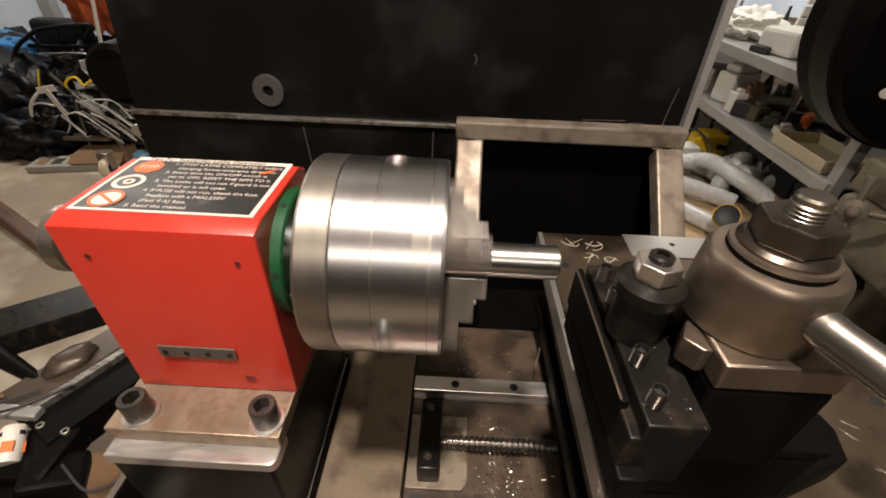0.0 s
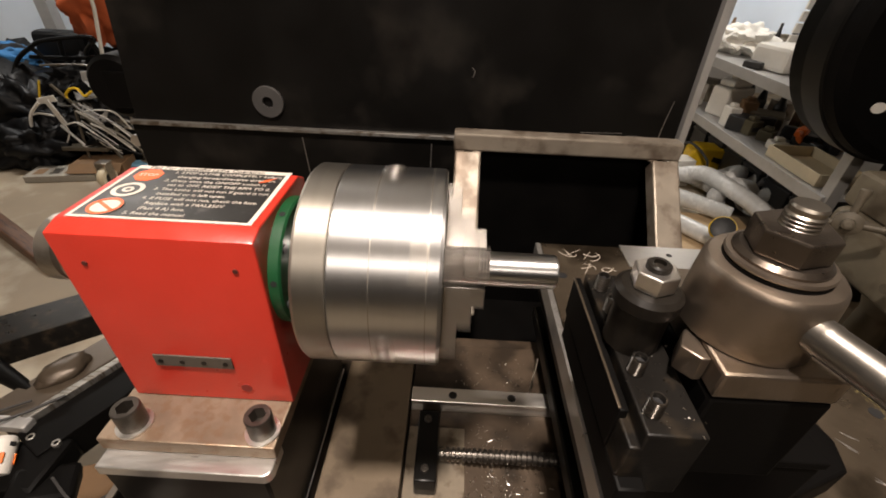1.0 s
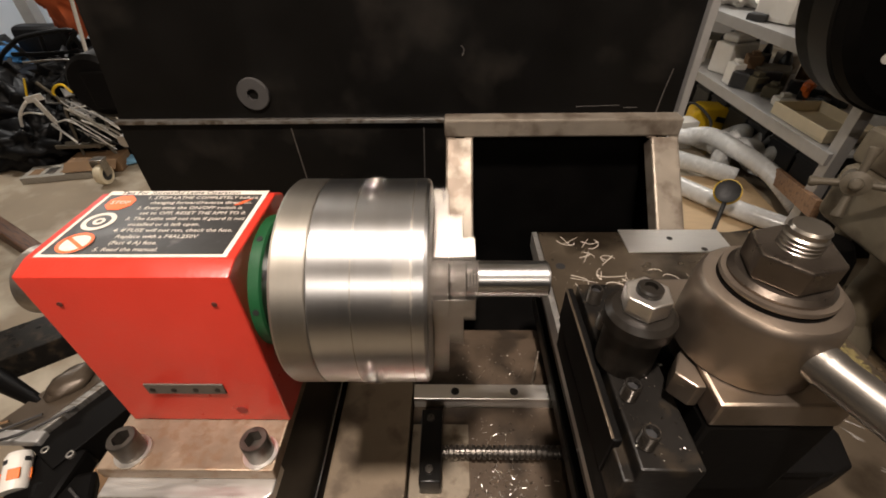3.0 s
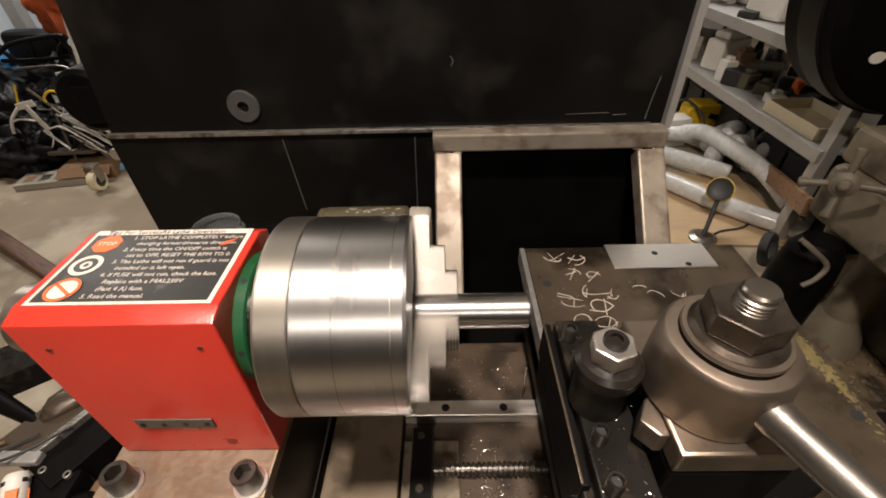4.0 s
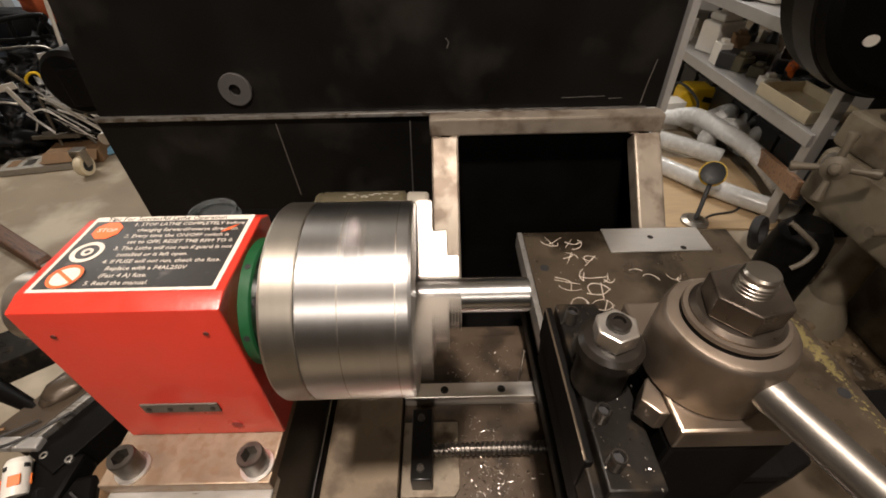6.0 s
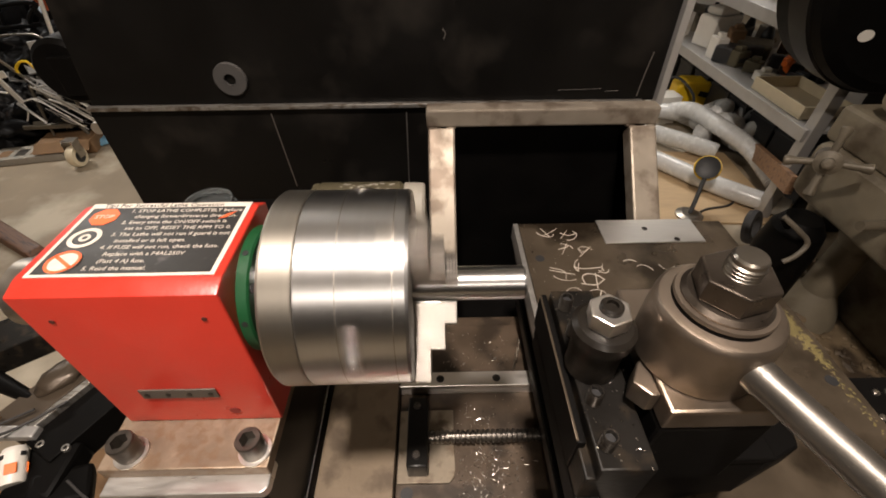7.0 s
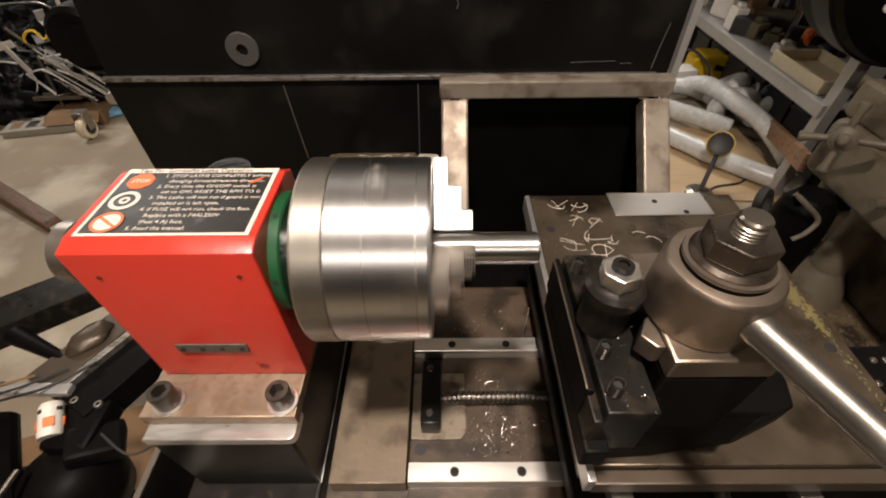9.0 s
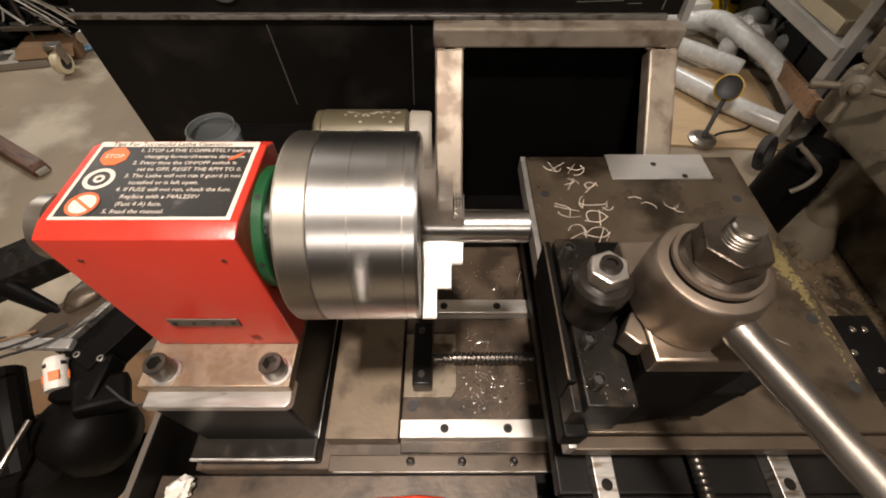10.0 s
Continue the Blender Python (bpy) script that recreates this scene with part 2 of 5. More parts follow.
def prism(outline, depth, bevel=0.0006, m=Matrix.Identity(4), seg=2):
    """An outline in x, y, raised by depth in z."""
    bm = bmesh.new()
    f = bm.faces.new([bm.verts.new((x, y, 0)) for x, y in outline])
    up = bmesh.ops.extrude_face_region(bm, geom=[f])
    bmesh.ops.translate(bm, vec=(0, 0, depth), verts=[v for v in up["geom"] if isinstance(v, bmesh.types.BMVert)])
    if bevel:
        bmesh.ops.recalc_face_normals(bm, faces=bm.faces)
        bmesh.ops.bevel(bm, geom=bm.edges[:], offset=bevel, segments=seg, affect="EDGES", profile=0.5)
    bm.transform(m)
    return bm


def sweep(points, radius, n=10, ribs=0.0, steps=8):
    """A round cable or hose through points, smoothed; ribs adds rings."""
    pts = [Vector(p) for p in points]
    line = []
    for i in range(len(pts) - 1):
        p0, p1, p2, p3 = pts[max(i - 1, 0)], pts[i], pts[i + 1], pts[min(i + 2, len(pts) - 1)]
        for k in range(steps):
            u = k / steps
            line.append(0.5 * ((2 * p1) + (p2 - p0) * u + (2 * p0 - 5 * p1 + 4 * p2 - p3) * u * u + (3 * p1 - p0 - 3 * p2 + p3) * u ** 3))
    line.append(pts[-1])
    bm = bmesh.new()
    rings, side = [], None
    for i, p in enumerate(line):
        d = (line[min(i + 1, len(line) - 1)] - line[max(i - 1, 0)]).normalized()
        if side is None:
            side = d.orthogonal().normalized()
        side = (side - d * side.dot(d)).normalized()
        other = d.cross(side)
        r = radius * (1 + (ribs if i % 2 else 0))
        rings.append([bm.verts.new(p + r * (math.cos(2 * math.pi * k / n) * side + math.sin(2 * math.pi * k / n) * other)) for k in range(n)])
    for a, b in zip(rings, rings[1:]):
        for k in range(n):
            bm.faces.new((a[k], a[(k + 1) % n], b[(k + 1) % n], b[k]))
    bm.faces.new(rings[0])
    bm.faces.new(rings[-1])
    return bm


def join(*bms):
    out = bmesh.new()
    for b in bms:
        me = bpy.data.meshes.new("tmp")
        b.to_mesh(me)
        b.free()
        out.from_mesh(me)
        bpy.data.meshes.remove(me)
    return out


def moved(bm, m):
    bm.transform(m)
    return bm


def lump(rx, ry, rz, rough=0.35, freq=3.0, seed=0.0, sub=4):
    """One crumpled soft body, as cloth or paper heaps."""
    bm = bmesh.new()
    bmesh.ops.create_icosphere(bm, subdivisions=sub, radius=1.0)
    for v in bm.verts:
        p = v.co * freq + Vector((seed, seed * 0.7, -seed))
        v.co *= 1 + rough * (noise.noise(p) + 0.5 * noise.noise(p * 2.3) + 0.35 * abs(noise.noise(p * 4.1)))
        v.co = Vector((v.co.x * rx, v.co.y * ry, v.co.z * rz))
    return bm


def hexagon(af):
    r = af / math.sqrt(3)
    return [(r * math.cos(math.pi / 3 * i), r * math.sin(math.pi / 3 * i)) for i in range(6)]


def circle(r, n=32, cx=0, cy=0):
    return [(cx + r * math.cos(2 * math.pi * i / n), cy + r * math.sin(2 * math.pi * i / n)) for i in range(n)]


def thread(r, h0, h1, pitch, n=32):
    """A threaded rod's side, as stacked vee rings."""
    prof, h = [(0, h0)], h0
    while h < h1 - pitch:
        prof += [(r * 0.88, h), (r, h + pitch * 0.4), (r, h + pitch * 0.6), (r * 0.88, h + pitch)]
        h += pitch
    return prof + [(r * 0.88, h1), (0, h1)]


def lettering(text, size, material, parent, at, depth=0.0001, align="LEFT"):
    """Words as a flat mesh that lies on its carrier."""
    cu = bpy.data.curves.new("words", "FONT")
    cu.body, cu.size, cu.align_x, cu.extrude, cu.resolution_u = text, size, align, depth, 2
    tmp = new("words_source", cu)
    me = bpy.data.meshes.new_from_object(tmp)
    bpy.data.objects.remove(tmp)
    me.materials.clear()
    me.materials.append(material)
    ob = new("lettering", me)
    ob.parent, ob.matrix_basis = parent, at
    return ob


def socket_screw(parent, name, r, h, at, material=BLUED, label=""):
    """A socket head cap screw, its head standing on z = 0."""
    k = r * 0.55
    hx = [(k * 1.1547 * math.cos(math.pi / 3 * i), k * 1.1547 * math.sin(math.pi / 3 * i)) for i in range(6)]
    bm = bmesh.new()
    n = 36
    ring = lambda rr, z: [bm.verts.new((rr * math.cos(2 * math.pi * i / n), rr * math.sin(2 * math.pi * i / n), z)) for i in range(n)]
    def hexring(z):
        out = []
        for i in range(n):
            a, b = hx[i // 6], hx[(i // 6 + 1) % 6]
            u = (i % 6) / 6
            out.append(bm.verts.new((a[0] + (b[0] - a[0]) * u, a[1] + (b[1] - a[1]) * u, z)))
        return out
    loops = [ring(r, 0), ring(r, h * 0.93), ring(r * 0.93, h), hexring(h), hexring(h * 0.4)]
    for a, b in zip(loops, loops[1:]):
        for i in range(n):
            bm.faces.new((a[i], a[(i + 1) % n], b[(i + 1) % n], b[i]))
    bm.faces.new(loops[-1])
    bm.faces.new(loops[0])
    return part(name, bm, material, parent, label, at=at)


# ---- the room ----
X0, X1, Y0, Y1, H = -4.2, 3.6, -7.0, 4.6, 2.45


def slab(name, args, material, label):
    return tagged(finish(box(*args, bevel=0), name, material), label, name.split("_")[0], kind="structure")


slab("floor", (X0, X1, Y0, Y1, -0.1, 0), CONCRETE, "tan concrete garage floor with paler worn patches")
slab("ceiling", (X0, X1, Y0, Y1, H, H + 0.1), CEILING, "plain white garage ceiling")
slab("wall_north", (X0, X1, Y1, Y1 + 0.15, 0, H), WALL, "off-white painted wall behind the stored clutter")
slab("wall_south", (X0, X1, Y0 - 0.15, Y0, 0, H), WALL_DIM, "unseen garage wall, kept dark to cut bounced light")
slab("wall_east", (X1, X1 + 0.15, Y0, Y1, 0, H), WALL, "off-white painted wall behind the storage rack")
slab("wall_west", (X0 - 0.15, X0, Y0, Y1, 0, H), WALL_DIM, "unseen garage wall, kept dark to cut bounced light")
for x, y, z, watts, span, wide in LAMPS:
    if span < 0.5:
        fix = thing("ceiling_light", pose(x, y, H), "round ceiling fitting with a lit warm bulb", "ceiling light", "ceiling bulbs")
        part("base", spin([(0, 0), (0.07, 0), (0.07, -0.02), (0.03, -0.03), (0.03, -0.045), (0, -0.045)], n=32), PLASTIC_W, fix)
        part("bulb", spin([(0.025, -0.046), (0.05, -0.06), (0.055, -0.08), (0.045, -0.098), (0, -0.105)], n=32), BULB_ON, fix, "glowing warm bulb")
        continue
    # unseen tube, added to brighten the clutter behind the lathe
    fix = thing("ceiling_light", pose(x, y, H), "unseen white ceiling tube added as background fill, with a lit warm diffuser", "ceiling light", "ceiling tube lights")
    part("housing", box(-span / 2 - 0.02, span / 2 + 0.02, -0.1, 0.1, -0.05, 0, 0.004), PLASTIC_W, fix)
    part("diffuser", box(-span / 2, span / 2, -0.08, 0.08, -0.09, -0.051, 0.01), FILL_TUBE_ON, fix, "glowing warm diffuser")

# ---- the lathe ----
CY, CZ = 0.0377, 0.9125


def build_headstock():
    hs = thing("headstock", pose(0, 0, 0), "red painted cast lathe headstock on a rusty steel plate", "lathe headstock")
    x0, x1, y0, y1, z0, z1, c = -0.1655, -0.0565, -0.0065, 0.0785, 0.8215, 0.957, 0.011
    m = Matrix(((0, 0, 1, 0), (1, 0, 0, 0), (0, 1, 0, 0), (0, 0, 0, 1)))
    bm = prism([(y0, z0), (y1, z0), (y1, z1 - 0.006), (y1 - c, z1), (y0 + c, z1), (y0, z1 - 0.0035)], x1 - x0, 0.0012, Matrix.Translation((x0, 0, 0)) @ m)
    part("body", bm, RED, hs)
    # top information sticker with its printed border
    lab = part("label_plate", box(-0.160, -0.0605, 0.0045, 0.0695, 0.9572, 0.9576, 0), CREAM, hs, "black information sticker with worn white print")
    part("label_field", box(-0.1577, -0.0632, 0.0066, 0.0647, 0.9576, 0.9578, 0), LABEL, lab)
    zt = 0.95785
    lettering("Tips For Successful Lathe Operation", 0.0051, LABEL, lab, pose(-0.1525, 0.0656, 0.9577))
    rows = ["1. STOP LATHE COMPLETELY before", "    changing forward/reverse direction.", "2. Every time the ON/OFF switch is", "    set to OFF, RESET THE RPM TO 0.",
            "3. The Lathe will not run if guard is not", "    installed or is left open.", "4. If FUSE will not run, check the fuse.", "    Replace with a F4AL250V", "    (Fast 4 A) fuse.", "5. Read the manual."]
    for i, row in enumerate(rows):
        lettering(row, 0.0043, CREAM, lab, pose(-0.1325, 0.0597 - i * 0.00565, zt))
    oct_ = [(0.0085 * math.cos(math.pi / 8 + math.pi / 4 * i), 0.0085 * math.sin(math.pi / 8 + math.pi / 4 * i)) for i in range(8)]
    part("stop_mark", prism(oct_, 0.0002, 0), ORANGE, lab, at=pose(-0.1460, 0.0555, zt))
    lettering("STOP", 0.0048, CREAM, lab, pose(-0.1460, 0.0539, zt + 0.0003), align="CENTER")
    ring = join(spin([(0.0088, 0), (0.0088, 0.0002), (0.0062, 0.0002), (0.0062, 0)], n=32), moved(spin([(0.0032, 0), (0.0032, 0.0002), (0.0016, 0.0002), (0.0016, 0)], n=24), pose(0, 0, 0)))
    part("dial_mark", ring, CREAM, lab, at=pose(-0.1462, 0.0358, zt))
    part("sign_disc", prism(circle(0.0088), 0.0002, 0), CREAM, lab, at=pose(-0.1455, 0.0155, zt))
    part("sign_ring", join(spin([(0.0088, 0), (0.0088, 0.0003), (0.0072, 0.0003), (0.0072, 0)], n=32), moved(box(-0.008, 0.008, -0.0009, 0.0009, 0, 0.0003, 0), pose(0, 0, 0, 0, 0, -35))), ORANGE, lab, at=pose(-0.1455, 0.0155, zt + 0.0003))
    part("tick_mark", prism([(0, 0), (0.004, 0.0015), (0.009, 0.0075), (0.0035, 0.0045)], 0.0002, 0), ORANGE, lab, at=pose(-0.0755, 0.0515, zt + 0.0004))
    # front: screw holes, trim strip, oval slot
    for x, z in ((-0.1510, 0.9349), (-0.0696, 0.9349)):
        part("screw_hole", spin([(0, 0), (0.0015, 0), (0.0015, 0.0006), (0, 0.0006)], "y", 20, (x, y0 - 0.0005, z)), mat("dark_hole", (0.09, 0.018, 0.011), 0.7), hs)
    part("screw_hole", moved(spin([(0, 0), (0.0036, 0), (0.0036, 0.0006), (0, 0.0006)], "y", 20), pose(-0.0862, y0 - 0.0005, 0.8350)), mat("dark_red_recess", (0.22, 0.02, 0.015), 0.6), hs, "red recessed hole")
    strip = part("trim_strip", box(-0.1395, -0.0895, y0 - 0.0012, y0, 0.8545, 0.8645, 0.0004), STRIP, hs, "dull grey metal strip with four screws")
    for k in range(4):
        part("screw", spin([(0, 0), (0.0017, 0), (0.0017, 0.0006), (0.0007, 0.0008), (0, 0.0008)], "y", 16, (-0.1353 + k * 0.0138, y0 - 0.0016, 0.8592)), BLUED, strip)
    # green bearing cover and steel collar on the chuck side
    cover = part("bearing_cover", spin([(0, 0), (0.0405, 0), (0.0405, 0.006), (0.039, 0.007), (0, 0.007)], "x", 64, (x1, CY, CZ)), GREEN, hs, "green painted bearing cover")
    for k in range(6):
        a = radians(15 + 60 * k)
        part("bolt_hole", spin([(0, 0), (0.0030, 0), (0.0030, 0.0008), (0, 0.0008)], "x", 16, (x1 + 0.0068, CY + 0.0350 * math.cos(a), CZ + 0.0350 * math.sin(a))), PLASTIC_K, cover)
        part("rim_hole", moved(spin([(0, 0.0400), (0.0018, 0.0400), (0.0018, 0.0408), (0, 0.0408)], "z", 16), Matrix.Translation((x1 + 0.0032, CY, CZ)) @ Matrix.Rotation(a, 4, "X")), PLASTIC_K, cover)
    # spindle tail on the far side
    part("spindle_tail", spin([(0, 0), (0.020, 0), (0.022, 0.002), (0.022, 0.012), (0.0195, 0.013), (0.0195, 0.017), (0.024, 0.018), (0.024, 0.032), (0.021, 0.033), (0.021, 0.043)], "x", 40, (-0.2085, CY, CZ)), STEEL_DULL, hs, "dull steel spindle nut")
    part("tail_collar", spin([(0, 0), (0.024, 0), (0.024, 0.003), (0, 0.003)], "x", 40, (-0.1685, CY, CZ)), PLASTIC_W, hs)
    # spindle stub between cover and chuck
    part("spindle", spin([(0, 0), (0.027, 0), (0.027, 0.006), (0, 0.006)], "x", 48, (x1 + 0.0068, CY, CZ)), STEEL, hs)


def build_chuck():
    """The chuck with its jaws and the bar it holds; it turns about its own x axis."""
    ch = thing("lathe_chuck", pose(0, CY, CZ), "polished steel three-jaw lathe chuck, spinning", "lathe chuck")
    part("back_plate", spin([(0, -0.0430), (0.030, -0.0430), (0.030, -0.0370), (0.0608, -0.0370), (0.0622, -0.0352), (0.0622, -0.0192), (0.0616, -0.0186), (0, -0.0186)], "x", 96), BACK_STEEL, ch, "darker steel back plate")
    part("body", spin([(0, -0.0183), (0.0612, -0.0183), (0.0620, -0.0174), (0.0620, 0.0395), (0.0606, 0.0412), (0.0230, 0.0412), (0.0222, 0.0402), (0.0222, 0.010), (0, 0.010)], "x", 96), STEEL, ch)
    rx = lambda a: pose(0, 0, 0, a, 0, 0)
    for k in range(3):
        # stepped jaw; in its own frame the jaw points up z
        m = rx(120 * k)
        pro = [(0.0414, 0.0112), (0.0686, 0.0112), (0.0686, 0.0255), (0.0610, 0.0255), (0.0610, 0.0420), (0.0518, 0.0420), (0.0518, 0.0618), (0.0414, 0.0618)]
        jm = Matrix(((1, 0, 0, 0), (0, 0, -1, 0.0075), (0, 1, 0, 0), (0, 0, 0, 1)))
        part("jaw", prism(pro, 0.015, 0.0006, m @ jm), JAW_STEEL, ch, "hardened stepped steel jaw")
        for xa, xb, zc in ((0.0613, 0.0683, 0.0255), (0.0521, 0.0607, 0.0420), (0.0418, 0.0515, 0.0618)):
            part("jaw_crown", moved(box(xa, xb, -0.0070, 0.0070, zc - 0.0003, zc + 0.0003, 0), m), STRIP, ch, "darker jaw crown")
        for h in range(4):
            part("jaw_groove", moved(box(0.0616 + h * 0.0018, 0.0623 + h * 0.0018, -0.0070, 0.0070, 0.0256, 0.0261, 0), m), BLUED, ch)
        # key socket in the rim, and jaw slot on the face
        m2 = rx(120 * k + 60)
        part("key_socket", moved(spin([(0.0074, 0.0612), (0.0073, 0.0622), (0.0067, 0.0629), (0.0060, 0.0630), (0.0053, 0.0625), (0.0050, 0.0612)], "z", 32, (0.010, 0, 0)), m2), POLISHED, ch, "chuck key socket", smooth=60)
        for xr in (0.0035, 0.0330):
            part("turned_line", spin([(0.0617, xr), (0.06206, xr), (0.06206, xr + 0.0004), (0.0617, xr + 0.0004)], "x", 96), STEEL_DULL, ch) if k == 0 else None
        part("key_recess", moved(box(0.0065, 0.0135, -0.0035, 0.0035, 0.0612, 0.0622, 0), m2), PLASTIC_K, ch)
        part("key_recess", moved(box(0.024, 0.0345, -0.003, 0.003, 0.0612, 0.06215, 0), rx(120 * k + 3)), STEEL_DULL, ch)
    part("workpiece", spin([(0, 0.02), (0.0112, 0.02), (0.0112, 0.1118), (0.0104, 0.1130), (0, 0.1130)], "x", 48), STEEL, ch, "turned steel bar held in the jaws")
    return ch


def build_mount():
    mp = thing("mounting_plate", pose(0, 0, 0), "rust-stained steel mounting plate under the red headstock", "mounting plate")
    part("plate", box(-0.1710, -0.0585, -0.0400, 0.090, 0.8095, 0.8213, 0.001), RUSTY, mp)
    c, bar = 0.006, [(-0.1690, -0.0515), (-0.1690, -0.0300), (-0.0590, -0.0300)]
    bar += [(-0.0590 - c + c * math.cos(radians(-9 * k)), -0.0515 + c + c * math.sin(radians(-9 * k))) for k in range(11)]
    part("step_bar", prism(bar, 0.0090, 0.0010, pose(0, 0, 0.8003)), ALU, mp, "bright milled aluminium step bar")
    for x in (-0.1522, -0.0692):
        w = part("washer", spin([(0.0065, 0), (0.0108, 0), (0.0108, 0.0018), (0.0065, 0.0018), (0.0065, 0)], n=36, at=(x, -0.0290, 0.8215)), STEEL_BRIGHT, mp)
        socket_screw(mp, "cap_screw", 0.0084, 0.0165, pose(x, -0.0290, 0.8234, 0, 0, 13), SCREW_GREY, "grey socket head cap screw")
    rb = thing("riser_block", pose(0, 0, 0), "black painted steel riser block carrying the headstock", "riser block")
    part("block", box(-0.1700, -0.0640, -0.0490, 0.12, 0.700, 0.8000, 0.002), BLACK, rb)
    part("bright_edge", box(-0.0638, -0.0626, -0.048, 0.12, 0.7001, 0.7018, 0), ALU, rb, "thin bright worn edge")
    part("foot_plate", box(-0.1810, -0.0630, -0.0670, 0.13, 0.6762, 0.6998, 0.003), BLUED, rb, "black foot plate with a bright worn edge")
    part("worn_edge", box(-0.1800, -0.0640, -0.0676, -0.0655, 0.6955, 0.7003, 0.0005), ALU, rb)


def build_bed():
    bed = thing("lathe_bed", pose(0, 0, 0), "oily dark steel lathe bed plate scattered with chips", "lathe bed")
    part("base_plate", box(-0.185, 0.395, -0.0715, 0.20, 0.6500, 0.6760, 0.002), BED, bed)
    part("rail_plate", box(0.0135, 0.392, -0.0580, 0.180, 0.6765, 0.6830, 0.001), BED, bed)
    part("spacer_plate", box(-0.0575, 0.0125, -0.0490, 0.150, 0.6765, 0.7000, 0.001), SPACER, bed, "flat browned steel plate below the chuck")
    part("front_ledge", box(-0.0550, 0.392, -0.0740, -0.0590, 0.6765, 0.6800, 0.001), BROWN_PLATE, bed)
    # pale strip paints the lit line on the ledge's front edge
    part("lit_ledge_line", box(-0.0500, 0.392, -0.0747, -0.0735, 0.6785, 0.6804, 0.0003), ALU_DULL, bed, "pale strip for the light caught along the front edge")
    part("tool_shelf", box(-0.230, 0.150, -0.200, -0.0722, 0.6400, 0.6500, 0.001), BED, bed, "oily brown shelf along the front")
    part("side_panel", box(-0.2380, -0.2315, -0.220, 0.10, 0.5605, 0.6850, 0.001), BLACK, bed, "black side panel")
    part("panel_edge", box(-0.2378, -0.2317, -0.220, 0.10, 0.6851, 0.6866, 0.0003), STRIP, bed, "bare worn upper edge")
    for k in range(5):
        part("shelf_bolt", spin([(0, 0), (0.0042, 0), (0.0042, 0.0020), (0.002, 0.0026), (0, 0.0022)], n=20, at=(0.024 + 0.050 * k, -0.0655, 0.6801)), BLUED, bed)
    part("beam", box(-0.160, 0.395, -0.080, 0.19, 0.5605, 0.6498, 0.003), BLACK_MATT, bed, "black steel beam")
    for x, y in ((0.0240, -0.0135), (0.026, 0.068)):
        part("bolt_hole", spin([(0, 0), (0.006, 0), (0.006, 0.0005), (0, 0.0005)], n=24, at=(x, y, 0.6832)), PLASTIC_K, bed)
    for y in (0.0953, -0.0395):
        rail = thing("linear_rail", pose(0, y, 0.6832), "bright ground steel linear rail with counterbored screws", "linear rail", "bed rails")
        pr = [(-0.0085, 0), (0.0085, 0), (0.0085, 0.0045), (0.0068, 0.0075), (0.0068, 0.0100), (0.0085, 0.0122), (0.0085, 0.0165), (-0.0085, 0.0165), (-0.0085, 0.0122), (-0.0068, 0.0100), (-0.0068, 0.0075), (-0.0085, 0.0045)]
        m = Matrix(((0, 0, 1, 0.0140), (1, 0, 0, 0), (0, 1, 0, 0), (0, 0, 0, 1)))
        part("rail", prism(pr, 0.372, 0.0004, m, 1), STEEL_BRIGHT, rail)
        for k in range(6):
            x = 0.0570 + 0.0615 * k
            sc = part("screw_well", spin([(0, 0), (0.0044, 0), (0.0044, 0.0003), (0, 0.0003)], n=24, at=(x, 0, 0.0166)), PLASTIC_K, rail)
            part("screw_head", spin([(0, 0.0003), (0.0032, 0.0003), (0.0032, 0.0007), (0.0015, 0.0007), (0.0013, 0.0004), (0, 0.0004)], n=20, at=(x, 0, 0.0166)), BLUED, sc)
    bs = thing("ball_screw", pose(0, 0.0330, 0.6975), "steel ball screw between the rails", "ball screw")
    prof = [(0, 0.036), (0.0055, 0.036), (0.0055, 0.042)]
    h = 0.042
    while h < 0.40:
        prof += [(0.0062, h), (0.0062, h + 0.0028), (0.0044, h + 0.0034), (0.0044, h + 0.0046)]
        h += 0.005
    part("screw", spin(prof + [(0.0052, 0.405), (0, 0.405)], "x", 28), SCREW_DARK, bs)
    bb = thing("bearing_block", pose(0, 0, 0), "black bearing block at the end of the ball screw", "bearing block")
    part("block", box(0.0245, 0.0440, 0.0000, 0.0680, 0.6872, 0.7115, 0.0015), BLACK, bb)
    part("base_shim", prism([(0.0145, -0.0055), (0.0640, -0.0055), (0.0685, -0.0010), (0.0700, 0.0040), (0.0700, 0.0660), (0.0145, 0.0660)], 0.0038, 0.0006, pose(0, 0, 0.6832)), SHIM, bb, "flat dull brown shim plate")
    for y in (0.010, 0.058):
        socket_screw(bb, "cap_screw", 0.0036, 0.003, pose(0.0335, y, 0.7115), SCREW_GREY)
    kn = thing("red_handled_tool", pose(0.022, -0.1010, 0.6502), "hand tool with a bright red plastic handle on the shelf", "hand tool")
    grip = [(-0.0375, -0.0050), (-0.0340, -0.0085), (-0.0100, -0.0100), (0.0360, -0.0085), (0.0380, -0.0060), (0.0380, 0.0060), (0.0360, 0.0080), (0.0080, 0.0100), (-0.0140, 0.0085), (-0.0340, 0.0075), (-0.0375, 0.0045)]
    part("handle", prism(grip, 0.0130, 0.0030, seg=3), RED_GRIP, kn, "bright red plastic handle")
    part("hanging_hole", moved(spin([(0, 0.0128), (0.0022, 0.0128), (0.0022, 0.0134), (0, 0.0134)], n=16), pose(-0.0305, 0.0005, 0) @ Matrix.Diagonal((1, 1.6, 1, 1))), PLASTIC_K, kn)
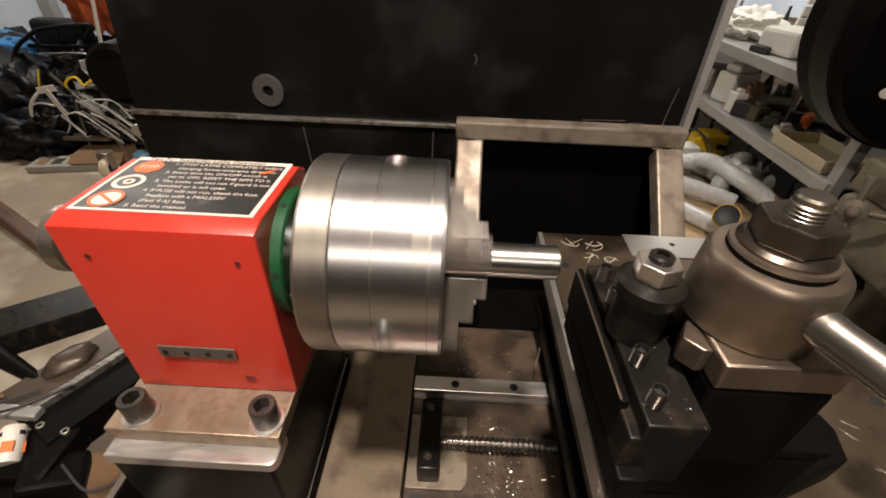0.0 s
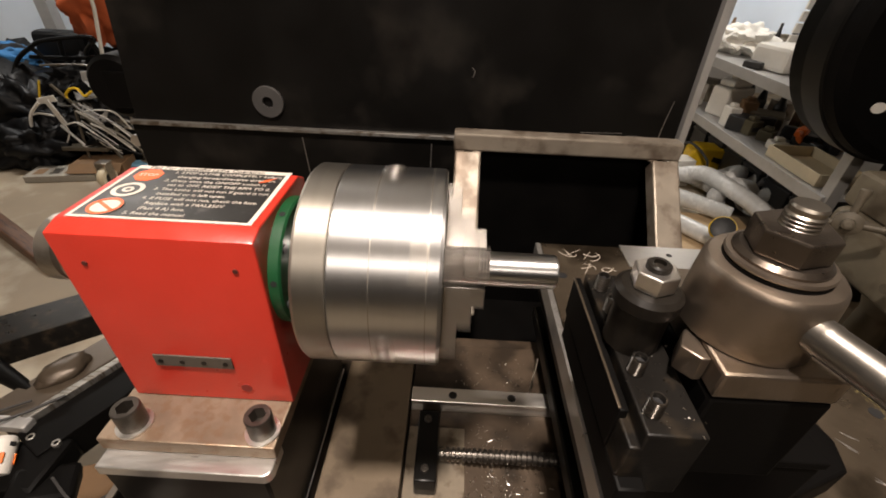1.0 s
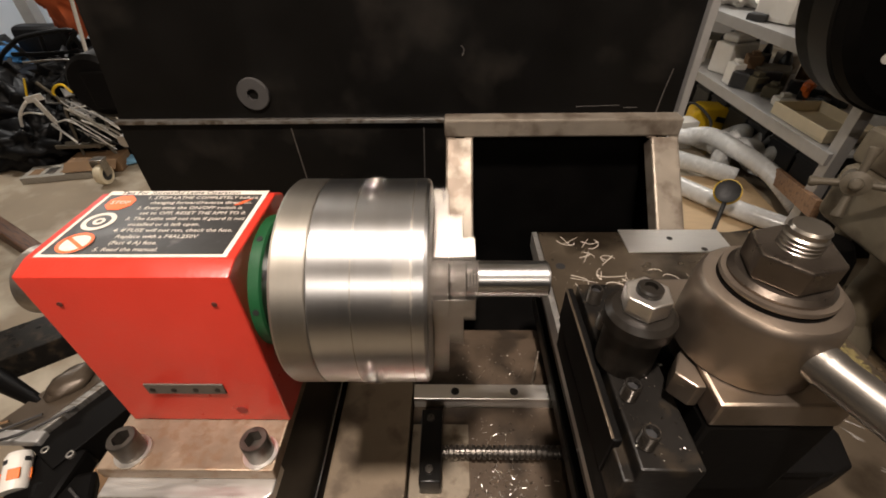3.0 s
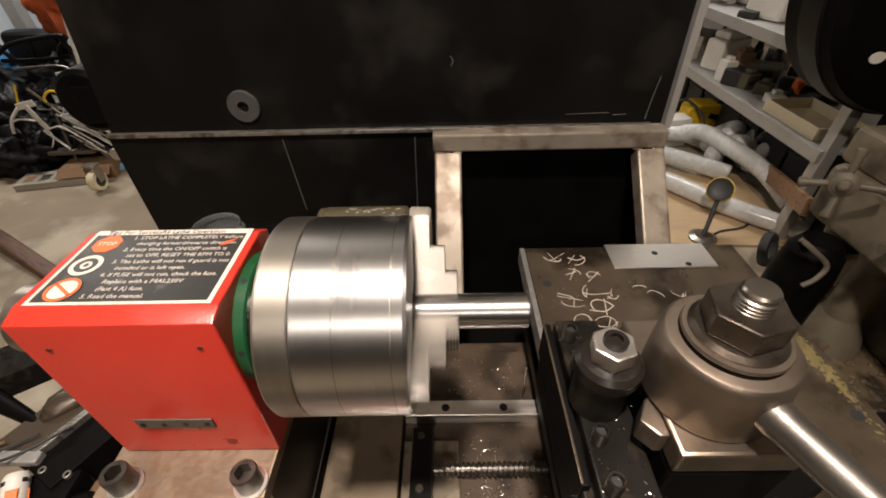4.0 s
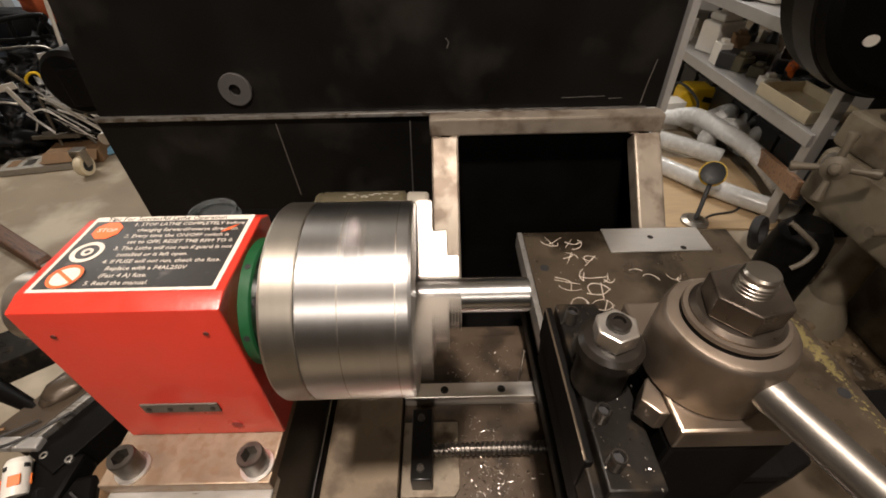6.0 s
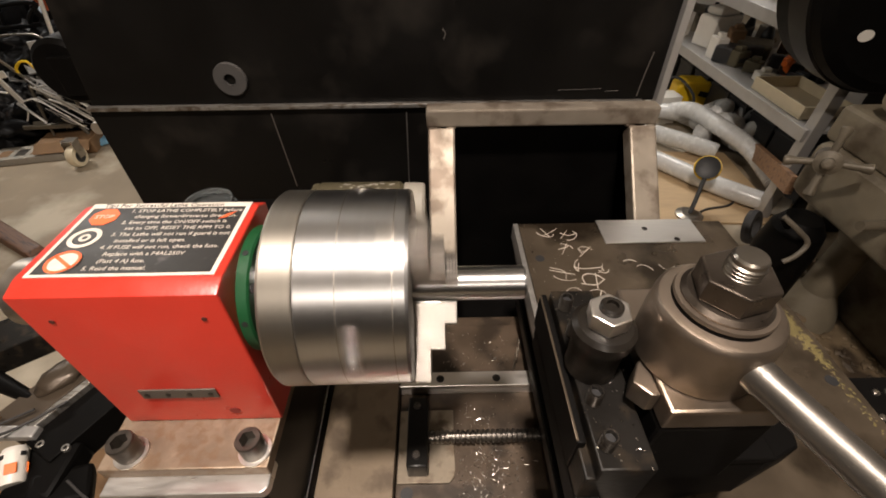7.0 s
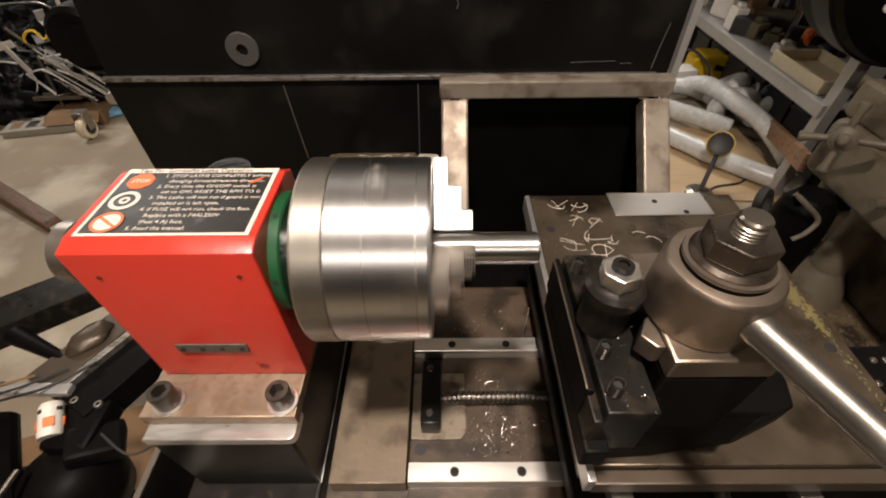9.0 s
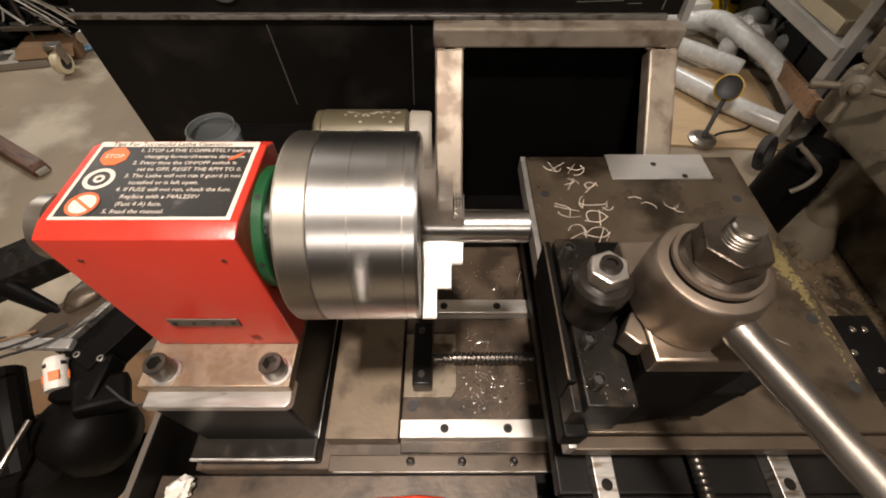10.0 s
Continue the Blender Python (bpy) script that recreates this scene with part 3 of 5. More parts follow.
    for q in (-0.0035, 0.0035):
        part("steel_blade", box(0.0381, 0.0640, q - 0.0018, q + 0.0018, 0.0045, 0.0075, 0.0005), BLUED, kn)
    part("stop_pin", spin([(0, 0), (0.0011, 0), (0.0011, 0.0578), (0, 0.0581)], n=12, at=(0.1420, 0.1150, 0.6831)), STEEL_DULL, bed, "thin upright steel pin")
    # loose swarf
    random.seed(5)
    bm = bmesh.new()
    for k in range(420):
        x, y = random.gauss(0.098, 0.022), random.gauss(0.015, 0.030)
        if not (0.072 < x < 0.17 and -0.055 < y < 0.085):
            x, y = random.uniform(0.075, 0.14), random.uniform(-0.03, 0.08)
        if random.random() < 0.25:
            x, y = random.uniform(0.06, 0.14), random.uniform(0.104, 0.17)
        a, ln, w = random.uniform(0, 6.3), random.choice((0.0004, 0.0006, 0.0008, 0.0012, 0.0022)), random.uniform(0.00012, 0.0003)
        b = moved(box(-ln, ln, -w, w, 0, 0.0003, 0), pose(x, y, 0.6832, random.uniform(-20, 20), random.uniform(-15, 15), math.degrees(a)))
        me = bpy.data.meshes.new("tmp")
        b.to_mesh(me)
        b.free()
        bm.from_mesh(me)
        bpy.data.meshes.remove(me)
    for k in range(260):
        x, y, z = random.uniform(0.120, 0.146), random.uniform(-0.088, 0.008), 0.9341
        if k % 3 == 0:
            x, y, z = random.uniform(0.152, 0.20), random.uniform(0.06, 0.21), 0.8101
        if k % 3 == 1:
            x, y, z = random.uniform(0.1455, 0.150), random.uniform(0.075, 0.22), 0.8105
        w, ln = random.uniform(0.0001, 0.00022), random.choice((0.0003, 0.0003, 0.0004, 0.0007))
        b = moved(box(-ln, ln, -w, w, 0, 0.0003, 0), pose(x, y, z, random.uniform(-20, 20), random.uniform(-15, 15), random.uniform(0, 180)))
        me = bpy.data.meshes.new("tmp")
        b.to_mesh(me)
        b.free()
        bm.from_mesh(me)
        bpy.data.meshes.remove(me)
    tagged(finish(bm, "metal_chips", CHIP), "small bright steel chips strewn over the bed", "metal chips", kind="stuff")


def build_carriage():
    sd = thing("saddle", pose(0, 0, 0), "black steel saddle riding on the bed rails", "lathe saddle")
    part("saddle_plate", box(0.150, 0.42, -0.10, 0.20, 0.720, 0.738, 0.002), BLACK, sd)
    for x in (0.165, 0.345):
        for y in (0.0953, -0.0395):
            part("rail_carriage", box(x, x + 0.06, y - 0.022, y + 0.022, 0.6900, 0.7198, 0.002), STEEL_DULL, sd)
    for x in (0.185, 0.330):
        r = part("cross_rail", box(x - 0.0085, x + 0.0085, -0.24, 0.20, 0.7382, 0.7530, 0.001), ALU_DULL, sd, "dull steel cross rail")
        for k in range(7):
            part("screw_well", spin([(0, 0), (0.0045, 0), (0.0045, 0.0004), (0.003, 0.0006), (0, 0.0003)], n=20, at=(x, -0.215 + 0.06 * k, 0.7530)), BLUED, r)
    part("cross_screw", spin(thread(0.006, -0.24, 0.18, 0.005, 20), "y", 20, (0.262, 0, 0.752)), SCREW_DARK, sd)
    part("apron", box(0.152, 0.42, -0.25, -0.10, 0.700, 0.7370, 0.002), BLACK, sd)
    tp = thing("tool_plate", pose(0, 0, 0), "dark oily steel tool plate with chalk writing", "tool plate")
    X0p, X1p, Y0p, Y1p = 0.1440, 0.3845, -0.0700, 0.2270
    part("plate", box(X0p + 0.006, X1p, Y0p, Y1p, 0.7950, 0.8100, 0.001), PLATE, tp)
    part("edge_strip", box(X0p, X0p + 0.0055, Y0p - 0.010, Y1p, 0.790, 0.8104, 0.0006), ALU, tp, "bare metal edge strip")
    part("under_plate", box(X0p + 0.004, X1p - 0.004, Y0p + 0.004, Y1p - 0.01, 0.770, 0.7948, 0.001), BLUED, tp)
    for x in (0.185, 0.330):
        for y in (-0.05, 0.12):
            part("slide_block", box(x - 0.02, x + 0.02, y, y + 0.055, 0.7535, 0.7698, 0.0015), STEEL_DULL, tp)
    part("front_bar", box(X0p + 0.006, X1p + 0.01, Y0p - 0.010, Y0p - 0.0005, 0.786, 0.8040, 0.001), BROWN_PLATE, tp)
    # square of bare aluminium let in at the far edge
    pk = part("aluminium_pad", box(0.2400, 0.3500, 0.1890, 0.2290, 0.8101, 0.8118, 0.0005), ALU, tp, "square of bare aluminium")
    for x, y in ((0.291, 0.2125), (0.320, 0.1935)):
        part("drilled_hole", spin([(0, 0), (0.0032, 0), (0.0032, 0.0004), (0, 0.0004)], n=20, at=(x, y, 0.8116)), BLUED, pk)
    for x, y in ((0.164, 0.168), (0.3640, 0.161), (0.3690, 0.0205), (0.3712, -0.037)):
        part("bolt_hole", spin([(0, 0), (0.0048, 0), (0.0048, 0.0004), (0, 0.0004)], n=20, at=(x, y, 0.8099)), PLASTIC_K, tp)
    random.seed(17)
    # one powdery yellow patch along the edge and a thinner trail past it
    bits = []
    for cx, cy, sx, sy, count in ((0.3700, 0.0780, 0.0035, 0.0100, 420), (0.3745, 0.0480, 0.0026, 0.0100, 130), (0.3765, 0.0050, 0.0025, 0.0260, 50), (0.3720, 0.1150, 0.0040, 0.0120, 30)):
        for k in range(count):
            r = random.uniform(0.0003, 0.0012)
            x = min(0.3795, max(0.352, random.gauss(cx, sx)))
            bits.append(moved(lump(r, r * random.uniform(0.8, 2.2), 0.00016, 0.6, 3.0, k * 1.7, 1), pose(x, random.gauss(cy, sy), 0.8100, 0, 0, random.uniform(0, 60))))
    tagged(part("yellow_stain", join(*bits), WOODSTAIN, tp, smooth=60), "patch of powdery yellow residue", kind="stuff")
    for k in range(9):
        part("scuff", moved(lump(0.0006, random.uniform(0.002, 0.007), 0.00012, 0.6, 3.0, k * 2.3, 2), pose(random.uniform(0.25, 0.35), random.uniform(-0.06, 0.0), 0.8101, 0, 0, random.uniform(30, 80))), SEAM, tp, "pale scuff", smooth=60)
    # handwriting that cannot be read: loose strokes
    random.seed(11)
    # each spot: place, lean, size of one scrawled sign
    scrawl = [(0.180, 0.212, 20, 0.012), (0.203, 0.205, -15, 0.011), (0.193, 0.184, 35, 0.010), (0.214, 0.178, 10, 0.009), (0.185, 0.146, -60, 0.014), (0.207, 0.156, 15, 0.012), (0.224, 0.151, 40, 0.008), (0.209, 0.133, 5, 0.014), (0.190, 0.117, 25, 0.011), (0.210, 0.112, -10, 0.013)]
    faint = [(0.256, 0.158, 60, 0.008), (0.268, 0.149, 70, 0.009), (0.292, 0.153, 55, 0.008), (0.300, 0.146, 65, 0.007)]
    for q, (bx, by, lean, size) in enumerate(scrawl + faint):
        c, sn = math.cos(radians(lean)), math.sin(radians(lean))
        thick = 0.00042 if q < len(scrawl) else 0.0003
        for stroke in range(3 if q < len(scrawl) else 1):
            a0, bend = random.uniform(0, 6.3), random.choice((-1, 1)) * random.uniform(1.8, 3.8)
            if stroke == 0:
                local = [(math.cos(a0 + bend * u / 5) * (1 - 0.1 * u), 0.9 * math.sin(a0 + bend * u / 5)) for u in range(6)]
            elif stroke == 1:
                local = [(random.uniform(-1.3, -0.6), random.uniform(-0.6, 1)), (random.uniform(-0.2, 0.2), random.uniform(-0.4, 0.4)), (random.uniform(0.6, 1.3), random.uniform(-1, 0.6))]
            else:
                local = [(random.uniform(-1, 0.3), random.uniform(-1, -0.3)), (random.uniform(-0.3, 1), random.uniform(0.3, 1))]
            pts = [(bx + size * (u * c - v * sn), by + size * (u * sn + v * c) * 0.9, 0.8101) for u, v in local]
            part("chalk_stroke", sweep(pts, thick * random.uniform(0.7, 1.2), 5, steps=4), CHALK, tp)
    return tp


def build_toolpost():
    tx, ty = 0.1700, -0.0445
    rs = thing("tool_post_riser", pose(0, 0, 0), "black steel riser block below the tool post", "riser block")
    part("base", prism([(0.1500, -0.0660), (0.1900, -0.0640), (0.2500, -0.0560), (0.2900, -0.0400), (0.2960, -0.0200), (0.2800, 0.0450), (0.1500, 0.0450)], 0.0240, 0.002, pose(0, 0, 0.8102)), BLACK_MATT, rs, "broad black base")
    part("block", box(0.1500, 0.2320, -0.066, 0.045, 0.8344, 0.8795, 0.003), BLACK_MATT, rs)
    part("top_flange", box(0.1495, 0.2325, -0.0665, 0.0455, 0.8797, 0.8850, 0.001), BLACK_MATT, rs)
    po = thing("tool_post", pose(tx, ty, 0), "oiled steel quick-change tool post with clamping handle", "tool post")
    b = 0.031
    part("body", box(-0.0215, 0.0270, -0.0300, b, 0.8852, 0.9400, 0.002), BLACK_MATT, po, "black tool post body")
    part("top_plate", box(-0.0215, 0.0270, -0.0300, 0.0372, 0.9402, 0.9540, 0.0015), STEEL_BROWN, po, "browned steel top")
    part("dovetail_cam", prism([(-0.0098, -0.0030), (-0.0040, -0.0095), (-0.0003, -0.0095), (-0.0003, 0.0100), (-0.0050, 0.0060)], 0.0125, 0.0008), STEEL_BROWN, po, at=pose(-0.0215, -0.0120, 0.9402))
    dome = [(0, 0.9541), (0.0252, 0.9541), (0.0257, 0.9548), (0.0257, 0.9620), (0.0254, 0.9720), (0.0248, 0.9808), (0.0243, 0.9832), (0.0232, 0.9845), (0.0216, 0.9850), (0, 0.9850)]
    part("cap", spin(dome, n=96), STEEL_BROWN, po, "tall rounded oiled steel cap", smooth=32)
    # black ring puts the shadow between cap and washer into colour
    part("gap_shadow_ring", spin([(0.007, 0.9851), (0.0188, 0.9851), (0.0188, 0.9864), (0.007, 0.9864)], n=64), BLACK_MATT, po, "black ring drawn for the shaded gap under the washer")
    part("washer", spin([(0.007, 0.9865), (0.0170, 0.9865), (0.0186, 0.9868), (0.0190, 0.9876), (0.0186, 0.9888), (0.007, 0.9888)], n=64), STEEL_BROWN, po)
    part("nut_flange", spin([(0.007, 0.9889), (0.0166, 0.9889), (0.0168, 0.9900), (0.0150, 0.9916), (0.007, 0.9916)], n=64), BOLT_STEEL, po)
    part("hex_nut", prism(hexagon(0.0252), 0.0104, 0.0010, pose(0, 0, 0.9917, 0, 0, 15)), BOLT_STEEL, po, "large dark hexagon nut")
    part("stud", spin(thread(0.0066, 0.992, 1.0096, 0.0016, 40)[:-2] + [(0.0062, 1.0100), (0.0055, 1.0110), (0, 1.0110)], n=40), STEEL_DULL, po, "threaded steel stud")
    # clamping handle
    a, e = Vector((0.0035, -0.0150, 0.9715)), Vector((0.0690, -0.1550, 0.9640))
    d = e - a
    m = Matrix.Translation(a) @ d.to_track_quat("Z", "Y").to_matrix().to_4x4()
    ln = d.length
    part("handle", moved(spin([(0, 0), (0.0068, 0), (0.0072, 0.0112), (0.0073, 0.0126), (0.0069, 0.0140), (0.0066, ln * 0.5), (0.0064, ln), (0, ln + 0.002)], n=32), m), HANDLE, po, "long round steel clamping handle")
    # tool holder
    th = thing("tool_holder", pose(0, 0, 0), "black steel tool holder with four set screws and adjusting nut", "tool holder")
    pr = [(0.1170, 0.893), (0.1450, 0.893), (0.1450, 0.9340), (0.1212, 0.9340), (0.1212, 0.9250), (0.1170, 0.9250)]
    mm = Matrix(((1, 0, 0, 0), (0, 0, 1, -0.0880), (0, 1, 0, 0), (0, 0, 0, 1)))
    part("body", prism(pr, 0.098, 0.001, mm), DARK_TOOL, th)
    part("lower_jaw", box(0.1165, 0.1290, -0.094, 0.0080, 0.8860, 0.9040, 0.0015), BLACK_MATT, th)
    part("side_wall", box(0.1160, 0.1200, -0.075, 0.0110, 0.9040, 0.9300, 0.0008), BLACK_MATT, th)
    part("worn_edge", box(0.1157, 0.1168, -0.074, 0.0100, 0.9293, 0.9304, 0.0002), PLATE, th, "bare worn upper edge")
    for y in (-0.0780, -0.0580, -0.0205, -0.0030):
        sc = part("set_screw", spin(thread(0.0036, 0, 0.0090, 0.0012, 20)[:-1] + [(0.0032, 0.0090), (0.0025, 0.0090), (0.0024, 0.0060), (0, 0.0060)], n=24, at=(0.1262, y, 0.9342)), SCREW_DARK, th, "threaded set screw")
        part("socket", prism(hexagon(0.0041), 0.0004, 0), PLASTIC_K, sc, at=pose(0.1262, y, 0.9405))
    col = [(0, 0.9342), (0.0120, 0.9342), (0.0120, 0.9560), (0.0140, 0.9580), (0.0142, 0.9640), (0.0120, 0.9660), (0.0105, 0.9665), (0, 0.9665)]
    part("height_collar", spin(col, n=48, at=(0.1302, -0.0385, 0)), BLUED, th, "round black height adjusting collar")
    part("lock_nut", prism(hexagon(0.0165), 0.0085, 0.0008, pose(0.1302, -0.0385, 0.9667, 0, 0, 20)), STEEL_BRIGHT, th, "bright hexagon lock nut")
    part("stud", spin([(0, 0.975), (0.0050, 0.975), (0.0050, 0.9775), (0.0042, 0.9782), (0.0026, 0.9782), (0.0026, 0.9762), (0, 0.9762)], n=28, at=(0.1302, -0.0385, 0)), BLUED, th)
    part("cutting_tool", box(0.1205, 0.1250, -0.080, 0.016, 0.9042, 0.9120, 0.0006), BLUED, th, "black cutting tool shank")


def build_guard():
    g = thing("splash_guard", pose(0, 0, 0), "black painted sheet steel splash guard behind the lathe", "splash guard")
    m = Matrix(((1, 0, 0, 0), (0, 0, -1, 0.648), (0, 1, 0, 0), (0, 0, 0, 1)))
    part("upper_panel", prism([(-0.597, 0.781), (0.478, 0.781), (0.468, 1.32), (-0.535, 1.32)], 0.008, 0.001, m), BLACK, g)
    part("lower_panel", box(-0.606, 0.455, 0.637, 0.645, 0.40, 0.7790, 0.001), BLACK, g)
    part("lip", box(-0.603, 0.455, 0.628, 0.6395, 0.7765, 0.7855, 0.002), ALU_DULL, g, "bare metal folded lip")
    part("edge_post", prism([(0.479, 0.775), (0.4930, 0.775), (0.4845, 1.32), (0.4690, 1.32)], 0.020, 0.0015, m), RACK_GREY, g, "grey steel edge post")
    w = part("rubber_washer", spin([(0.0105, 0), (0.0105, -0.006), (0.0285, -0.006), (0.030, -0.0045), (0.030, 0)], "y", 40, (-0.318, 0.6395, 0.832)), mat("worn_grey_rubber", (0.055, 0.052, 0.05), 0.7), g, "grey rubber washer")
    for xa, za, xb, zb in ((-0.262, 0.765, -0.251, 0.600), (0.00, 0.765, -0.004, 0.600)):
        part("scratch", sweep([(xa, 0.6365, za), ((xa + xb) / 2, 0.6365, (za + zb) / 2), (xb, 0.6365, zb)], 0.0011, 5), SEAM, g, "bare metal scratch")
    part("scratch", sweep([(0.071, 0.6395, 0.912), (0.076, 0.6395, 0.905), (0.073, 0.6395, 0.895)], 0.001, 5), SEAM, g)
    part("scratch", sweep([(0.452, 0.6395, 0.870), (0.447, 0.6395, 0.83), (0.444, 0.6395, 0.79)], 0.001, 5), SEAM, g)
    part("scratch", sweep([(0.290, 0.6395, 0.803), (0.330, 0.6395, 0.804), (0.372, 0.6395, 0.805)], 0.0004, 5), SEAM, g)
    part("scratch", sweep([(0.380, 0.6395, 0.800), (0.405, 0.6395, 0.801)], 0.0004, 5), SEAM, g)
    f = thing("tube_frame", pose(0, 0, 0), "welded square steel tube frame around a dark opening", "steel frame")
    x0, x1, z1, t = 0.0440, 0.3580, 0.8800, 0.0250
    part("top_tube", box(x0, x1, 0.381, 0.406, z1 - t, z1, 0.003), TUBE, f)
    slope = Matrix.Translation((0, 0.3935, z1 - t - 0.0005)) @ Matrix.Rotation(radians(-45), 4, "X")
    for x in (x0 + 0.002, x1 - 0.0385):
        part("side_tube", moved(box(x, x + 0.0365, -t / 2, t / 2, -0.235, -0.009, 0.003), slope), TUBE, f)
    random.seed(3)
    for x in (x0 + 0.008, x0 + 0.034, x1 - 0.036, x1 - 0.006):
        wb = bmesh.new()
        bmesh.ops.create_icosphere(wb, subdivisions=2, radius=0.004, matrix=Matrix.Translation((x, 0.384, z1 - t - 0.001)) @ Matrix.Diagonal((1.8, 0.6, 0.7, 1)))
        part("weld_bead", wb, TUBE, f, smooth=60)
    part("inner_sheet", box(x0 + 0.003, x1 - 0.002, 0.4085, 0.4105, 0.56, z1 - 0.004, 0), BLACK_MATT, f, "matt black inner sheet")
    tri = Matrix(((0, 0, 1, 0), (1, 0, 0, 0), (0, 1, 0, 0), (0, 0, 0, 1)))
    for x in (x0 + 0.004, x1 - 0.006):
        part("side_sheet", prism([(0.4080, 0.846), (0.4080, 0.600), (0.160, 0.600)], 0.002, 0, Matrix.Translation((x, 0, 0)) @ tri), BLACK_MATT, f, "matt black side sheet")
    bx = thing("chip_tray", pose(0, 0, 0), "black steel chip tray under the lathe, its unseen front added to darken the chuck", "chip tray")
    # the unseen front of this floor is added to darken the chuck's reflections
    part("tray_floor", box(-0.20, 0.455, -0.45, 0.636, 0.545, 0.560, 0.002), BLACK_MATT, bx)
    part("step", box(-0.27, 0.042, 0.205, 0.330, 0.5605, 0.7795, 0.002), BLACK_MATT, bx)
    for x in (-0.18, 0.40):
        for y in (-0.42, 0.56):
            part("leg", box(x, x + 0.04, y, y + 0.04, 0, 0.5448, 0.002), BLACK, bx)
    can = thing("spray_can", pose(0, 0.255, 0.8130), "spray can with a worn gold label, lying on its side", "spray can")
    part("body", spin([(0, -0.090), (0.025, -0.090), (0.0318, -0.086), (0.0322, -0.083), (0.0312, -0.080), (0.0330, -0.078), (0.0330, 0.014), (0.0290, 0.018), (0, 0.018)], "x", 48), GOLD, can)
    part("cap", spin([(0, 0.0185), (0.0300, 0.0185), (0.0318, 0.020), (0.0312, 0.040), (0.029, 0.043), (0, 0.043)], "x", 48), CAP_GREY, can, "whitish plastic cap")
    random.seed(9)
    for k in range(22):
        part("label_mark", moved(box(-0.0016, 0.0016, -random.uniform(0.0006, 0.003), 0.0006, 0.0330, 0.0332, 0), Matrix.Translation((-0.052 + 0.0028 * k, 0, 0)) @ Matrix.Rotation(radians(random.uniform(-12, 20)), 4, "X") @ Matrix.Rotation(random.uniform(-0.6, 0.6), 4, "Z")), CAP_GREY, can)
    jar = thing("glass_jar", pose(-0.210, 0.255, 0.7797), "small clear glass jar", "jar")
    part("jar_body", spin([(0, 0), (0.028, 0), (0.030, 0.003), (0.030, 0.040), (0.027, 0.045), (0.027, 0.050), (0.0255, 0.050), (0.0255, 0.044), (0.0275, 0.039), (0.0275, 0.004), (0, 0.004)], n=40), GLASS, jar)


build_headstock()
CHUCK = build_chuck()
build_mount()
build_bed()
build_carriage()
build_toolpost()
build_guard()


# ---- right-hand background: rack, hoses, old machine ----


def build_rack():
    rk = thing("storage_rack", pose(0, 0, 0), "grey galvanised steel storage rack crowded with workshop odds and ends", "storage rack")
    for x in (1.42, 1.92):
        for y in (1.24, 3.30):
            part("post", box(x, x + 0.045, y, y + 0.045, 0, 1.85, 0.003), RACK_GREY, rk)
    for z in (0.40, 0.69):
        sh = part("shelf", box(1.425, 1.96, 1.25, 3.34, z - 0.012, z, 0.001), RACK_GREY, rk)
        part("front_beam", box(1.405, 1.4245, 1.25, 3.34, z - 0.044, z + 0.004, 0.002), RACK_GREY, sh)

    def loose(name, bm, material, label, cat, at):
        o = thing(name, at, label, cat)
        part("body", bm, material, o)
        return o

    b = loose("tool_case", box(-0.09, 0.09, -0.06, 0.06, 0, 0.15, 0.012), PLASTIC_W, "white plastic appliance with rounded corners on the rack", "appliance", pose(1.57, 2.28, 0.40, 0, 0, 20))
    part("lid", join(box(-0.07, 0.07, -0.05, 0.05, 0.151, 0.19, 0.015), spin([(0, 0.19), (0.035, 0.19), (0.03, 0.22), (0, 0.225)], n=24)), PLASTIC_W, b)
    part("grille", box(-0.085, -0.02, -0.0625, -0.0605, 0.03, 0.07, 0.001), PLASTIC_K, b)
    b = loose("spray_gun", join(box(-0.03, 0.05, -0.02, 0.02, 0.05, 0.085, 0.008), moved(box(-0.016, 0.016, -0.015, 0.015, 0, 0.06, 0.006), pose(0.03, 0, 0, 0, -18, 0)), spin([(0, -0.07), (0.012, -0.07), (0.014, -0.03), (0, -0.03)], "x", 16, (0, 0, 0.068))), ORANGE_P, "orange plastic power tool lying on the rack", "power tool", pose(1.66, 1.80, 0.402, 0, 0, 40))
    b = loose("cream_tray", join(box(-0.10, 0.10, -0.16, 0.16, 0, 0.008, 0.002), box(-0.10, -0.092, -0.16, 0.16, 0.008, 0.05, 0.002), box(0.092, 0.10, -0.16, 0.16, 0.008, 0.05, 0.002), box(-0.092, 0.092, -0.16, -0.152, 0.008, 0.05, 0.002), box(-0.092, 0.092, 0.152, 0.16, 0.008, 0.05, 0.002)), CREAM_P, "shallow cream plastic tray at the front of the rack", "tray", pose(1.535, 1.50, 0.402))
    random.seed(21)
    mats = [PLASTIC_K, RUBBER, STEEL_DULL, GREY_PAINT, PLASTIC_K, CARD]
    for k in range(70):
        z = random.choice((0.401, 0.401, 0.401, 0.691, 0.691))
        y = random.uniform(1.72, 3.1)
        x = random.uniform(1.66 if 2.1 < y < 2.5 or y < 1.95 else 1.48, 1.88)
        a, bb, c = (random.uniform(0.02, 0.08) for _ in range(3))
        form = random.choice((0, 1, 2))
